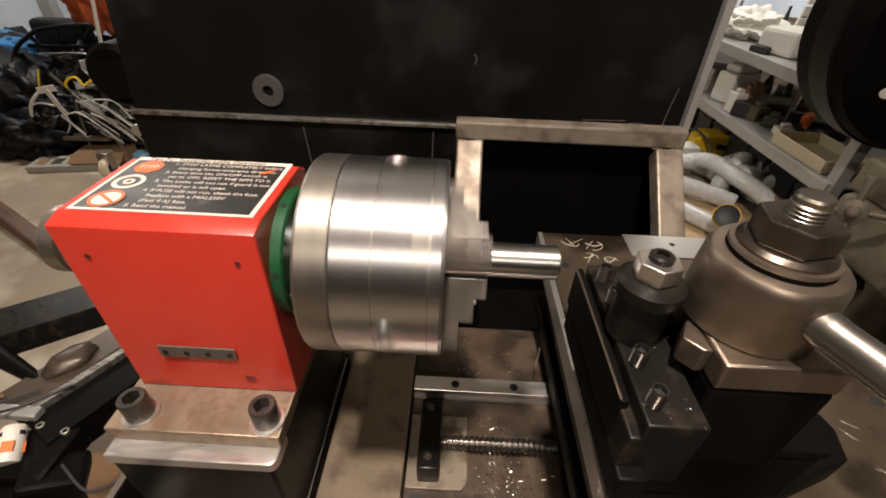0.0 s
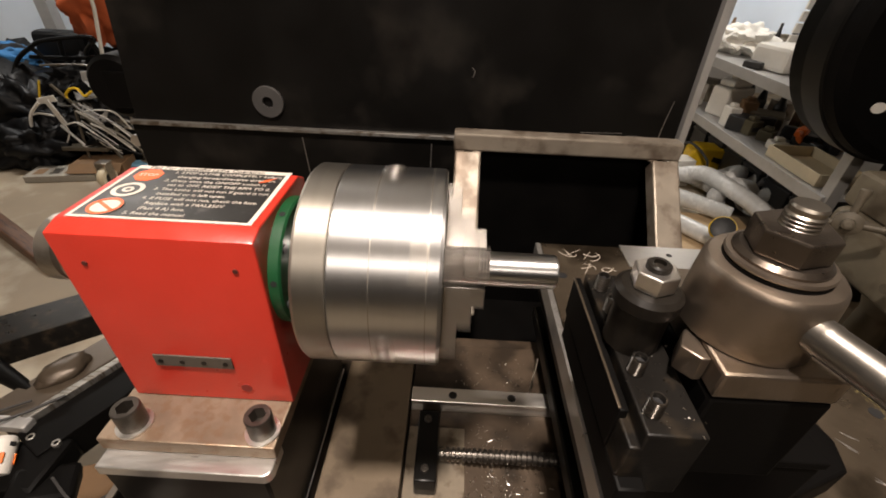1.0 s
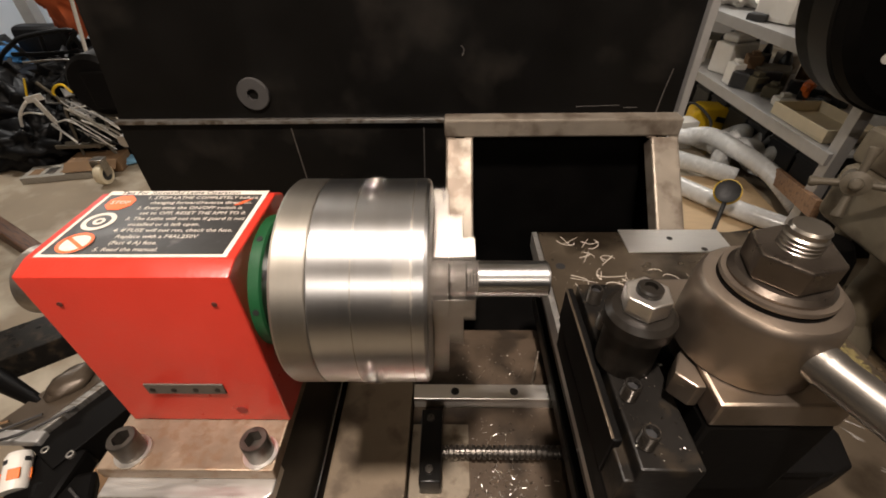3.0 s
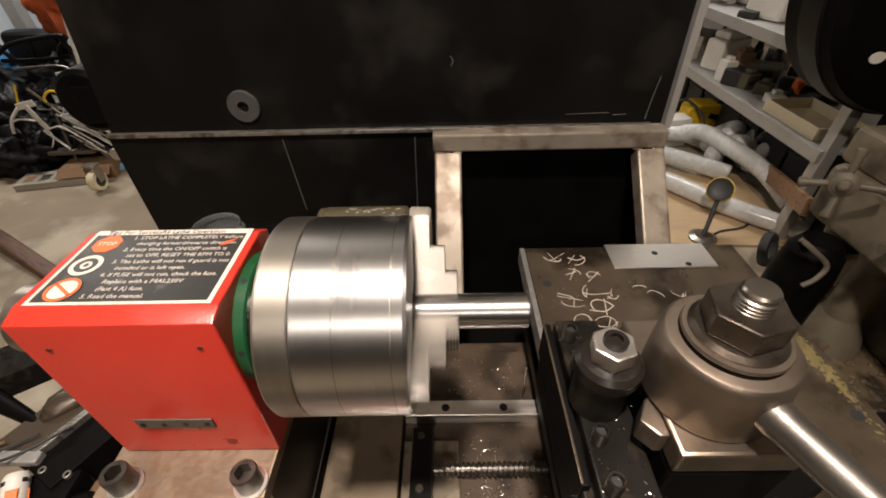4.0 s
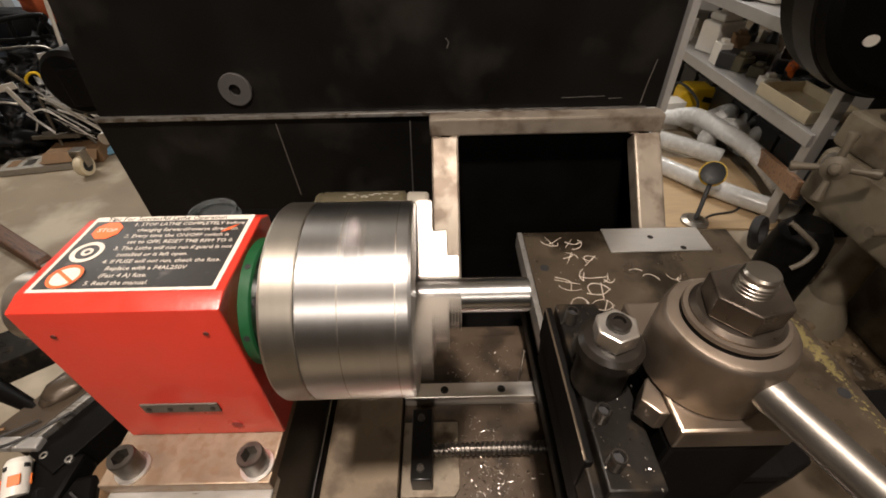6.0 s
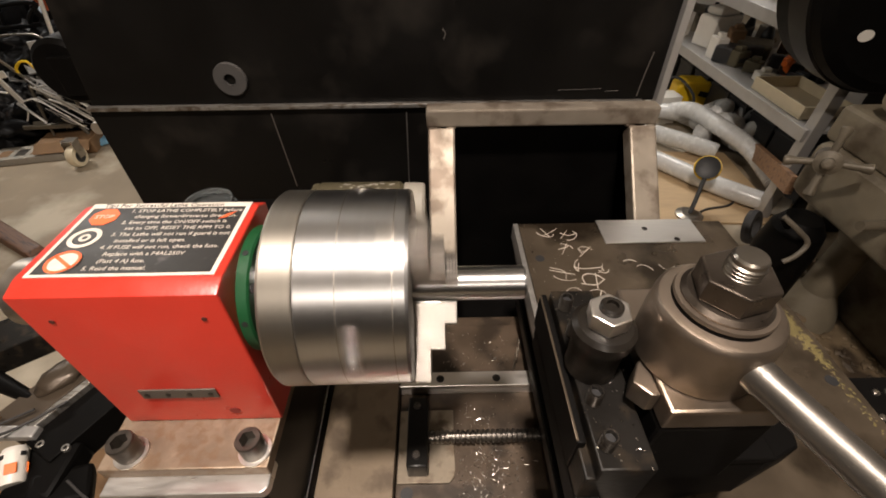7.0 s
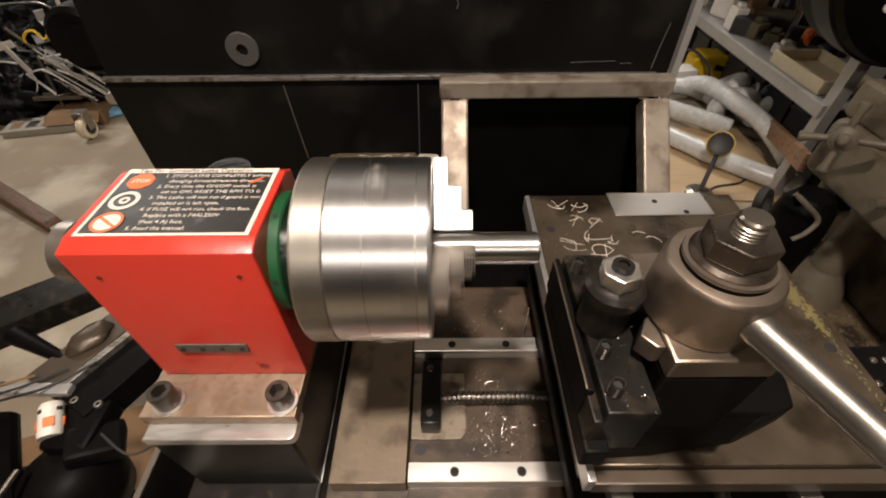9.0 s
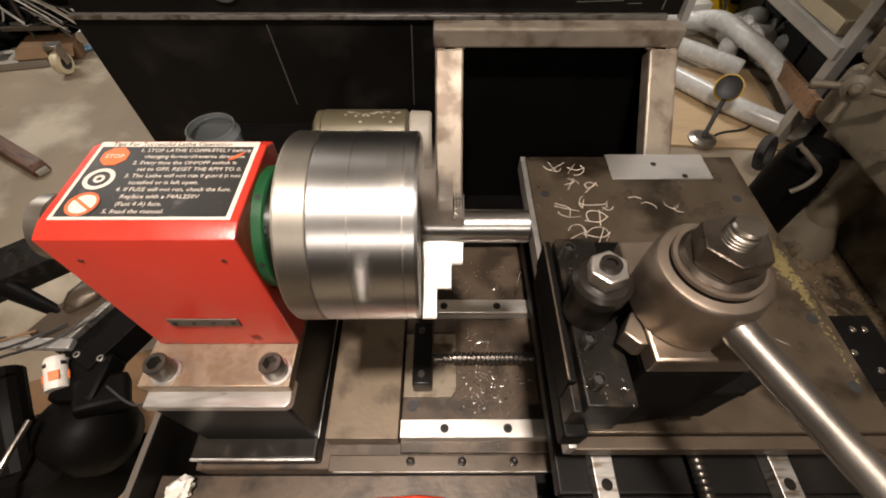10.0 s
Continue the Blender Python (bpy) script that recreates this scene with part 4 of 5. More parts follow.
        if form == 0:
            bm = box(-a, a, -bb, bb, 0, c * 1.3, 0.008)
        elif form == 1:
            bm = spin([(0, 0), (a * 0.6, 0), (a * 0.6, c * 1.2), (a * 0.3, c * 1.7), (a * 0.3, c * 2), (0, c * 2)], n=20)
        else:
            bm = join(box(-a, a, -0.02, 0.02, 0, 0.04, 0.008), spin([(0, -a * 1.2), (0.018, -a), (0.018, a), (0, a)], "x", 16, (0, 0.045, 0.02)))
        loose("workshop_item", bm, random.choice(mats), "dark workshop odds and ends stored on the rack", "workshop item", pose(x, y, z, 0, 0, random.uniform(0, 180)))
    for k, (x, y, m, tall) in enumerate(((1.47, 2.06, PLASTIC_W, 0.10), (1.52, 1.95, GOLD, 0.07), (1.47, 2.46, PLASTIC_W, 0.12), (1.55, 1.86, GOLD, 0.05), (1.47, 2.62, ORANGE_P, 0.08), (1.58, 2.12, CARD, 0.12), (1.53, 1.74, PLASTIC_W, 0.04))):
        w = 0.030 + 0.006 * (k % 3)
        o = loose("small_container", join(box(-w, w, -0.035, 0.035, 0, tall, 0.006), box(-w * 0.5, w * 0.5, -0.018, 0.018, tall, tall + 0.018, 0.004)), m, "small workshop container standing on the rack", "container", pose(x, y, 0.401, 0, 0, 14 * k))
        part("label_bar", box(-w * 0.7, w * 0.7, -0.0362, -0.0352, tall * 0.3, tall * 0.6, 0), PLASTIC_K if k % 2 else CREAM, o)
    # added dark boxes keep the space below the lower shelf black
    for k in range(9):
        y = 1.36 + 0.2 * k
        loose("dark_filler_box", join(box(-0.12, 0.12, -0.085, 0.085, 0, 0.24 + 0.05 * (k % 3), 0.006), box(-0.125, 0.125, -0.09, 0.09, 0.20, 0.215, 0.003)), (PLASTIC_K, RUBBER)[k % 2], "dark box added to fill the black space below the rack", "crate", pose(1.76, y, 0, 0, 0, random.uniform(-6, 6)))
    # pale things on the higher shelf
    b = thing("plastic_bag", pose(1.62, 2.46, 0.755), "crumpled pale plastic bag on the rack", "plastic bag")
    part("film", lump(0.13, 0.16, 0.075, 0.5, 2.6, 5.0), PLASTIC_W, b, smooth=60)
    # added sheet: stands in for the lit wall seen past the rack
    b = thing("lit_wall_sheet", pose(1.94, 2.3, 0.692), "pale blue-white sheet added for the brightly lit wall behind the rack", "sheet")
    part("sheet", box(0, 0.012, -0.95, 0.95, 0, 0.46, 0.002), LIT_WALL, b)
    b = loose("printer", join(box(-0.12, 0.12, -0.10, 0.10, 0, 0.11, 0.02), box(-0.10, 0.10, -0.14, -0.101, 0.02, 0.05, 0.01)), PLASTIC_W, "white plastic machine with a curved front on the rack", "appliance", pose(1.60, 2.02, 0.691, 0, 0, 15))
    part("dark_front", box(-0.09, 0.09, -0.103, -0.1005, 0.05, 0.10, 0.001), PLASTIC_K, b)
    loose("orange_cup", spin([(0, 0), (0.03, 0), (0.036, 0.09), (0.033, 0.09), (0.028, 0.004), (0, 0.004)], n=24), ORANGE_P, "orange plastic cup on the rack", "cup", pose(1.50, 2.62, 0.691))
    loose("louvre_panel", join(*[moved(box(-0.15, 0.15, -0.006, 0.006, k * 0.05, k * 0.05 + 0.042, 0.002), pose(0, 0, 0, 8, 0, 0)) for k in range(8)]), PLASTIC_W, "white louvred plastic panel standing on the rack", "panel", pose(1.76, 2.15, 0.691, 0, 0, 10))
    y = loose("yellow_case", moved(prism([(-0.12, 0), (0.12, 0), (0.12, 0.14), (0.06, 0.20), (-0.08, 0.20), (-0.12, 0.17)], 0.13, 0.012), pose(0, 0.065, 0, 90, 0, 0)), YELLOW, "yellow plastic tool case standing on the floor", "tool case", pose(1.60, 2.32, 0.0, 0, 0, -8))
    part("grip", moved(box(-0.04, 0.04, -0.071, -0.0655, 0.12, 0.15, 0.002), pose(0.02, 0, 0, 0, 10, 0)), PLASTIC_K, y)
    loose("white_carton", box(-0.08, 0.08, -0.05, 0.05, 0, 0.16, 0.003), PLASTIC_W, "small white carton on the floor", "carton", pose(1.37, 2.20, 0.0, 0, 0, 8))
    loose("cable", sweep([(1.40, 2.32, 0.20), (1.46, 2.28, 0.22), (1.52, 2.18, 0.16), (1.50, 2.12, 0.08), (1.42, 2.10, 0.08)], 0.008, 8), RUBBER, "black power cable looping over the case", "cable", pose(0, 0, 0))


build_rack()


def build_hoses():
    runs = [[(1.38, 2.22, 0.06), (1.40, 2.12, 0.10), (1.43, 2.00, 0.15), (1.46, 1.84, 0.16), (1.54, 1.62, 0.13), (1.58, 1.42, 0.06)],
            [(0.95, 1.86, 0.055), (1.12, 1.68, 0.055), (1.27, 1.48, 0.055), (1.40, 1.34, 0.055), (1.52, 1.24, 0.055)],
            [(1.44, 2.20, 0.06), (1.56, 2.06, 0.06), (1.74, 2.02, 0.14), (1.86, 1.92, 0.20), (1.84, 1.76, 0.14), (1.74, 1.70, 0.06)],
            [(1.10, 2.06, 0.055), (1.22, 1.94, 0.06), (1.34, 1.80, 0.07), (1.46, 1.72, 0.055)],
            [(1.20, 2.26, 0.06), (1.36, 2.10, 0.10), (1.52, 2.10, 0.08), (1.62, 2.06, 0.14), (1.56, 1.94, 0.18), (1.48, 1.98, 0.10), (1.56, 2.06, 0.05)],
            [(1.62, 1.90, 0.05), (1.66, 1.92, 0.16), (1.74, 1.86, 0.22), (1.80, 1.74, 0.18), (1.78, 1.64, 0.06)],
            [(1.50, 1.92, 0.03), (1.46, 1.88, 0.09), (1.50, 1.85, 0.155), (1.57, 1.84, 0.15), (1.62, 1.85, 0.09), (1.60, 1.88, 0.04)],
            [(1.62, 1.80, 0.03), (1.63, 1.80, 0.11), (1.69, 1.79, 0.16), (1.77, 1.79, 0.13), (1.80, 1.80, 0.06), (1.76, 1.82, 0.035)]]
    for k, run in enumerate(runs):
        o = thing("ventilation_hose", pose(0, 0, 0), "pale grey ribbed flexible ventilation hose heaped on the floor", "hose", "heaped hoses")
        part("ribbed_tube", sweep(run, 0.039, 18, 0.10 if k != 1 else 0.04, 40 if len(run) < 6 else 26), HOSE, o, smooth=60)


build_hoses()


def build_floor_things():
    o = thing("plywood_board", pose(0, 0, 0), "thin tan plywood board lying on the floor", "board")
    part("sheet", moved(box(-0.36, 0.36, -0.30, 0.30, 0.0005, 0.010, 0.001), pose(1.18, 1.52, 0, 0, 0, -4)), PLY, o)
    o = thing("wooden_plank", pose(0, 0, 0), "worn reddish brown plank leaning over the hoses", "plank")
    pa, pb = Vector((1.575, 1.66, 0.115)), Vector((1.362, 1.13, 0.245))
    part("board", moved(box(-0.012, 0.012, 0, (pb - pa).length, -0.034, 0.034, 0.002), Matrix.Translation(pa) @ (pb - pa).to_track_quat("Y", "Z").to_matrix().to_4x4()), WOOD, o)
    o = thing("desk_magnifier", pose(1.13, 1.26, 0.0), "small round lamp on a black stalk standing on the floor", "lamp")
    part("base", spin([(0, 0), (0.055, 0), (0.055, 0.02), (0.035, 0.028), (0, 0.028)], n=32), STEEL_DULL, o)
    part("stalk", sweep([(0, 0, 0.028), (0.02, 0.03, 0.08), (0.055, 0.085, 0.155)], 0.009, 10), PLASTIC_K, o)
    part("head", moved(spin([(0, -0.02), (0.030, -0.02), (0.046, 0.010), (0.046, 0.022), (0.040, 0.020), (0, 0.012)], n=36), look((0.06, 0.10, 0.185), (-1.0, -1.2, 1.2)) @ pose(0, 0, 0, 180, 0, 0)), PLASTIC_K, o, "round black head")
    part("rim", moved(spin([(0.044, -0.03), (0.052, -0.025), (0.052, -0.005), (0.044, -0.004)], n=36), look((0.062, 0.104, 0.183), (-1.0, -1.2, 1.2)) @ pose(0, 0, 0, 180, 0, 0)), YELLOW, o, "yellowish rim")
    o = thing("pipe_clamp", pose(1.24, 1.02, 0.0), "old cast pipe clamp with a black ring on the floor", "clamp")
    part("ring", moved(spin([(0.040, -0.014), (0.062, -0.014), (0.066, 0), (0.062, 0.014), (0.040, 0.014), (0.040, -0.014)], n=36), pose(0.0, 0.04, 0.110, 70, 10, 35)), RUBBER, o)
    part("casting", join(spin([(0, 0), (0.05, 0), (0.055, 0.02), (0.035, 0.06), (0.03, 0.09), (0, 0.095)], n=24, at=(0.09, -0.02, 0.0)), sweep([(0.10, 0.0, 0.08), (0.16, 0.0, 0.10), (0.20, -0.02, 0.07), (0.20, -0.06, 0.02)], 0.020, 12)), CREAM_P, o, "dirty cream casting")
    part("lever", sweep([(0.09, -0.02, 0.19), (0.13, -0.02, 0.15), (0.165, -0.03, 0.10), (0.14, -0.05, 0.05)], 0.013, 10), CREAM_P, o, "pale bent lever")
    part("bent_arm", sweep([(0.08, -0.05, 0.02), (0.10, -0.10, 0.04), (0.14, -0.12, 0.02)], 0.014, 10), STEEL_DULL, o)
    o = thing("black_motor", pose(1.06, 0.74, 0.0), "black round motor with a pale bent pipe on the floor", "motor")
    part("housing", spin([(0, 0), (0.07, 0), (0.075, 0.01), (0.075, 0.30), (0.066, 0.37), (0.045, 0.405), (0, 0.41)], n=32), BLACK_MATT, o)
    part("bent_pipe", sweep([(-0.115, -0.05, 0.450), (-0.080, -0.07, 0.425), (-0.035, -0.08, 0.385), (-0.050, -0.09, 0.350), (-0.075, -0.09, 0.325)], 0.0065, 10), PIPE_DIRT, o, "dirty cream bent pipe")
    part("pipe_stub", sweep([(-0.115, -0.05, 0.450), (-0.06, -0.02, 0.40), (0.0, 0.0, 0.34)], 0.010, 10), BLACK_MATT, o)
    o = thing("extension_cord", pose(0, 0, 0), "thin dark cord lying on the floor", "cord")
    part("cord", sweep([(1.14, 1.24, 0.013), (1.22, 1.30, 0.013), (1.34, 1.33, 0.013), (1.42, 1.40, 0.013)], 0.005, 6), RUBBER, o)


build_floor_things()


def build_old_machine():
    o = thing("old_milling_machine", pose(0, 0, 0), "grubby olive grey cast machine with a four-spoke handwheel", "old machine")
    part("body_casting", join(box(1.10, 1.72, 0.02, 0.89, 0.400, 0.565, 0.03, 3), box(1.16, 1.70, 0.30, 0.86, 0.55, 0.60, 0.02, 2)), GREY_PAINT, o, "grubby olive grey casting")
    part("pedestal", join(box(1.36, 1.70, 0.34, 0.80, 0, 0.401, 0.04, 3), spin([(0, 0), (0.10, 0), (0.085, 0.05), (0.05, 0.12), (0.045, 0.30), (0.08, 0.401), (0, 0.401)], n=28, at=(1.27, 0.74, 0))), GREY_PAINT, o)
    part("leg", sweep([(1.20, 0.86, 0.40), (1.22, 0.84, 0.20), (1.24, 0.80, 0.05)], 0.024, 14), GREY_PAINT, o)
    part("foot", moved(lump(0.10, 0.05, 0.035, 0.25, 2.0, 4.4, 3), pose(1.27, 0.72, 0.03, 0, 0, 25)), GRIME, o, "grimy cast foot", smooth=60)
    part("grease_stub", spin([(0, 0), (0.012, 0), (0.013, 0.03), (0.010, 0.075), (0, 0.077)], "x", 20, (1.03, 0.585, 0.50)), HOUSE_STEEL, o)
    part("table", box(1.12, 1.70, 0.66, 0.90, 0.561, 0.66, 0.02, 3), GREY_PAINT, o)
    part("ram", spin([(0, 1.02), (0.030, 1.02), (0.034, 1.03), (0.034, 1.20), (0.055, 1.22), (0.055, 1.55), (0, 1.55)], "x", 32, (0.10, 0.78, 0.716)), GREY_PAINT, o, "round cast ram")
    wheel = part("hub", moved(spin([(0, -0.03), (0.025, -0.03), (0.028, -0.02), (0.028, 0.010), (0.022, 0.013), (0.022, 0.016), (0.014, 0.020), (0.012, 0.032), (0.007, 0.035), (0, 0.035)], n=36), pose(0.985, 0.709, 0.594) @ look((0, 0, 0), (-0.75, -0.8, 0.35)) @ pose(0, 0, 0, 180, 0, 0)), HOUSE_STEEL, o, "round handwheel hub")
    base = pose(0.990, 0.715, 0.592) @ look((0, 0, 0), (-0.75, -0.8, 0.35)) @ pose(0, 0, 0, 180, 0, 0)
    for k in range(4):
        arm = spin([(0, 0.020), (0.008, 0.020), (0.009, 0.060), (0.0125, 0.074), (0.0125, 0.081), (0.009, 0.084), (0, 0.084)], "x", 20)
        part("spoke", moved(arm, base @ pose(0, 0, 0.005, 0, 0, (92, 188, 272, 15)[k])), HOUSE_STEEL, wheel, "tapered handle")
    part("shaft", moved(spin([(0, -0.16), (0.024, -0.16), (0.024, -0.02), (0, -0.02)], n=24), base), STEEL_DULL, o)
    # added sheet gives the floor here its darker, dirty brown
    gm = thing("dark_floor_sheet", pose(0, 0, 0), "brown sheet added for the dark dirty floor below the old machine", "mat")
    part("sheet", box(0.62, 1.78, -0.25, 0.99, 0.0005, 0.006, 0.001), GRIME, gm)
    random.seed(41)
    bits = [moved(lump(random.uniform(0.006, 0.022), random.uniform(0.005, 0.012), 0.006, 0.6, 3.0, q * 1.3, 1), pose(random.gauss(1.26, 0.12), random.gauss(0.55, 0.14), 0.009, 0, 0, random.uniform(0, 180))) for q in range(160)]
    tagged(finish(join(*bits), "floor_debris", GRIME), "brown shavings and grit on the brown floor sheet", "debris", kind="stuff")
    d = thing("band_saw", pose(0, 0, 0), "black painted machine with a large round wheel housing", "band saw")
    part("wheel_housing", spin([(0, 1.10), (0.325, 1.10), (0.355, 1.115), (0.365, 1.14), (0.365, 1.30), (0.33, 1.33), (0, 1.33)], "y", 72, (1.45, 0, 0.950)), BLACK_MATT, d)
    part("rim", spin([(0.364, 1.145), (0.372, 1.150), (0.372, 1.23), (0.364, 1.24)], "y", 72, (1.45, 0, 0.950)), BLACK, d, "bare brownish rim")
    part("column", box(1.52, 1.72, 1.145, 1.2345, 0, 0.62, 0.01), BLACK, d)
    part("badge", moved(spin([(0, 0), (0.022, 0), (0.022, 0.003), (0, 0.003)], "y", 28), Matrix.Translation((1.262, 1.094, 0.765)) @ Matrix.Diagonal((1, 1, 0.7, 1))), PLASTIC_W, d, "oval white badge")


build_old_machine()


# ---- left-hand background: stored frame, cables, boxes ----


def build_left():
    def loose(name, bm, material, label, cat, at=pose(0, 0, 0), pn="body"):
        o = thing(name, at, label, cat)
        part(pn, bm, material, o)
        return o

    c = loose("flat_carton", join(box(-0.17, 0.17, -0.07, 0.07, 0.0, 0.035, 0.003)), CAP_GREY, "flat pale carton with printed bars on the floor", "carton", pose(-2.06, 1.87, 0.0, 0, 0, 12))
    for k in range(4):
        part("printed_bar", box(-0.14 + 0.075 * k, -0.09 + 0.075 * k, -0.040, 0.030, 0.0352, 0.0360, 0), STEEL_DULL if k % 2 else CARD, c)
    b = loose("cardboard_box", join(box(-0.13, 0.13, -0.07, 0.07, 0, 0.075, 0.004), moved(box(-0.13, 0.13, -0.06, 0, 0, 0.004, 0.001), pose(0, -0.07, 0.075, 35, 0, 0))), CARD, "worn brown cardboard box on the floor", "box", pose(-1.90, 1.955, 0, 0, 0, 10))
    w = thing("caster_wheel", pose(-1.755, 1.775, 0.0), "small black caster with a pale tyre on the floor", "caster")
    part("tyre", spin([(0.022, -0.02), (0.05, -0.018), (0.055, 0), (0.05, 0.018), (0.022, 0.02)], "x", 32, (0, 0, 0.055)), CREAM_P, w)
    part("hub", spin([(0, -0.022), (0.03, -0.022), (0.03, 0.022), (0, 0.022)], "x", 24, (0, 0, 0.055)), PLASTIC_K, w)
    part("fork", join(box(-0.03, -0.024, -0.015, 0.03, 0.05, 0.13, 0.002), box(0.024, 0.03, -0.015, 0.03, 0.05, 0.13, 0.002), box(-0.03, 0.03, -0.01, 0.04, 0.13, 0.138, 0.002)), STEEL_DULL, w)
    k = thing("kart_chassis", pose(0, 0, 0), "black tubular kart chassis stored under cables", "kart chassis")
    tubes = [[(-2.62, 2.22, 0.05), (-2.40, 2.2, 0.46), (-2.24, 2.2, 0.59), (-2.12, 2.2, 0.63), (-1.88, 2.2, 0.65), (-1.97, 2.22, 0.56), (-2.0, 2.3, 0.40)], [(-2.27, 2.2, 0.54), (-2.09, 2.2, 0.54), (-1.92, 2.22, 0.55)],
             [(-2.24, 2.2, 0.59), (-2.17, 2.2, 0.50), (-2.10, 2.22, 0.38), (-2.08, 2.22, 0.10)], [(-1.90, 2.2, 0.64), (-1.86, 2.24, 0.40), (-1.80, 2.25, 0.06)], [(-2.6, 2.1, 0.20), (-2.2, 2.12, 0.17), (-1.75, 2.2, 0.17)], [(-2.10, 2.24, 0.64), (-2.12, 2.24, 0.52), (-2.09, 2.24, 0.40)]]
    for t in tubes:
        part("frame_tube", sweep(t, 0.011, 10), TARP, k)
    part("bright_rail", sweep([(-2.19, 2.15, 0.51), (-2.05, 2.15, 0.52), (-1.93, 2.15, 0.52), (-1.88, 2.15, 0.49)], 0.006, 8), STEEL_DULL, k, "worn bare rail")
    part("seat", join(box(-2.50, -2.16, 2.25, 2.60, 0.10, 0.42, 0.05, 3), box(-2.52, -2.2, 2.5, 2.62, 0.40, 0.62, 0.04, 3)), TARP, k, "black moulded seat")
    part("engine", join(box(-2.05, -1.75, 2.30, 2.60, 0.161, 0.36, 0.03), box(-1.98, -1.80, 2.32, 2.5, 0.36, 0.44, 0.02), spin([(0, 0), (0.06, 0), (0.06, 0.1), (0, 0.1)], "y", 20, (-1.9, 2.22, 0.27))), TARP, k)
    part("bracket", join(box(-2.06, -1.84, 2.12, 2.20, 0.20, 0.215, 0.003), moved(box(-0.14, 0.14, -0.015, 0.015, 0, 0.012, 0.002), pose(-1.95, 2.2, 0.36, 0, 28, 8)), moved(box(-0.16, 0.16, -0.012, 0.012, 0, 0.012, 0.002), pose(-1.86, 2.1, 0.24, 0, 40, 10))), STEEL_DULL, k, "pale metal brackets")
    random.seed(33)
    lines = [([(-2.15, 2.0, 0.36), (-2.21, 2.0, 0.31), (-2.24, 2.0, 0.27), (-2.26, 2.0, 0.22), (-2.28, 2.0, 0.16)], PLASTIC_W, 0.008), ([(-2.24, 2.0, 0.28), (-2.18, 2.0, 0.30), (-2.10, 2.0, 0.29)], PLASTIC_W, 0.005),
             ([(-1.97, 2.0, 0.36), (-1.985, 2.0, 0.40), (-1.95, 2.0, 0.435), (-1.91, 2.0, 0.44), (-1.885, 2.0, 0.405), (-1.84, 2.0, 0.43)], YELLOW, 0.006), ([(-2.04, 2.0, 0.455), (-1.96, 2.0, 0.35), (-1.88, 1.99, 0.21), (-1.80, 1.98, 0.06)], HOUSE_STEEL, 0.008), ([(-1.97, 2.0, 0.33), (-1.975, 1.98, 0.20), (-1.98, 1.96, 0.03)], HOUSE_STEEL, 0.007),
             ([(-2.04, 1.97, 0.26), (-2.03, 1.97, 0.22), (-2.06, 1.97, 0.17), (-2.09, 1.97, 0.14)], PLASTIC_W, 0.0035), ([(-2.02, 1.97, 0.26), (-1.95, 1.97, 0.27), (-1.90, 1.97, 0.22), (-1.84, 1.97, 0.17)], PLASTIC_W, 0.0035), ([(-1.92, 1.97, 0.33), (-1.80, 1.97, 0.345), (-1.73, 1.97, 0.33), (-1.68, 1.97, 0.25)], PLASTIC_W, 0.004),
             ([(-2.06, 1.97, 0.25), (-2.0, 1.96, 0.19), (-1.96, 1.96, 0.135)], RACK_GREY, 0.007), ([(-2.14, 2.05, 0.46), (-2.15, 2.03, 0.40), (-2.16, 2.02, 0.36)], YELLOW, 0.005)]
    for run, m, r in lines:
        loose("loose_cable", sweep(run, r, 7), m, "loose cable or rod tangled over the stored chassis", "cable", pn="cable")
    o = thing("white_strap", pose(0, 0, 0), "flat white plastic strap hung over the chassis", "strap")
    for p, q in (((-2.15, 2.0, 0.365), (-2.05, 2.0, 0.385)), ((-2.10, 1.995, 0.372), (-2.045, 1.985, 0.245))):
        v = Vector(q) - Vector(p)
        part("band", moved(box(0, v.length, -0.004, 0.004, -0.016, 0.016, 0.002), Matrix.Translation(p) @ v.to_track_quat("X", "Z").to_matrix().to_4x4()), PLASTIC_W, o)
    o = thing("metal_pan", pose(-1.97, 1.99, 0.115, -8, 0, 4), "flat grey metal pan with a pale oval label", "pan")
    part("pan", box(-0.12, 0.12, -0.05, 0.05, 0, 0.020, 0.004), HOUSE_STEEL, o)
    part("oval_label", moved(spin([(0, 0), (0.030, 0), (0.030, 0.001), (0, 0.001)], n=32), pose(0.01, -0.005, 0.0205) @ Matrix.Diagonal((1.5, 0.8, 1, 1))), PLASTIC_W, o)
    o = thing("perforated_bracket", pose(-1.885, 2.01, 0.285, 62, 18, 6), "pale perforated metal bracket heaped on the chassis", "bracket")
    part("plate", box(-0.07, 0.05, -0.02, 0.05, 0, 0.004, 0.001), RACK_GREY, o)
    for q in range(8):
        part("hole", spin([(0, 0), (0.006, 0), (0.006, 0.0006), (0, 0.0006)], n=12, at=(-0.055 + 0.026 * (q % 4), 0.0 + 0.028 * (q // 4), 0.0041)), PLASTIC_K, o)
    for q in range(14):
        ax, az = random.uniform(-2.05, -1.70), random.uniform(0.12, 0.32)
        bx2, bz = ax + random.uniform(0.05, 0.25), max(0.05, az - random.uniform(0.02, 0.18))
        yy = random.uniform(1.96, 2.10)
        run = [(ax, yy, az), (ax * 0.6 + bx2 * 0.4 + random.uniform(-0.05, 0.05), yy - 0.02, az + random.uniform(-0.04, 0.03)), (ax * 0.3 + bx2 * 0.7, yy, bz + random.uniform(0, 0.04)), (bx2, yy + 0.03, bz)]
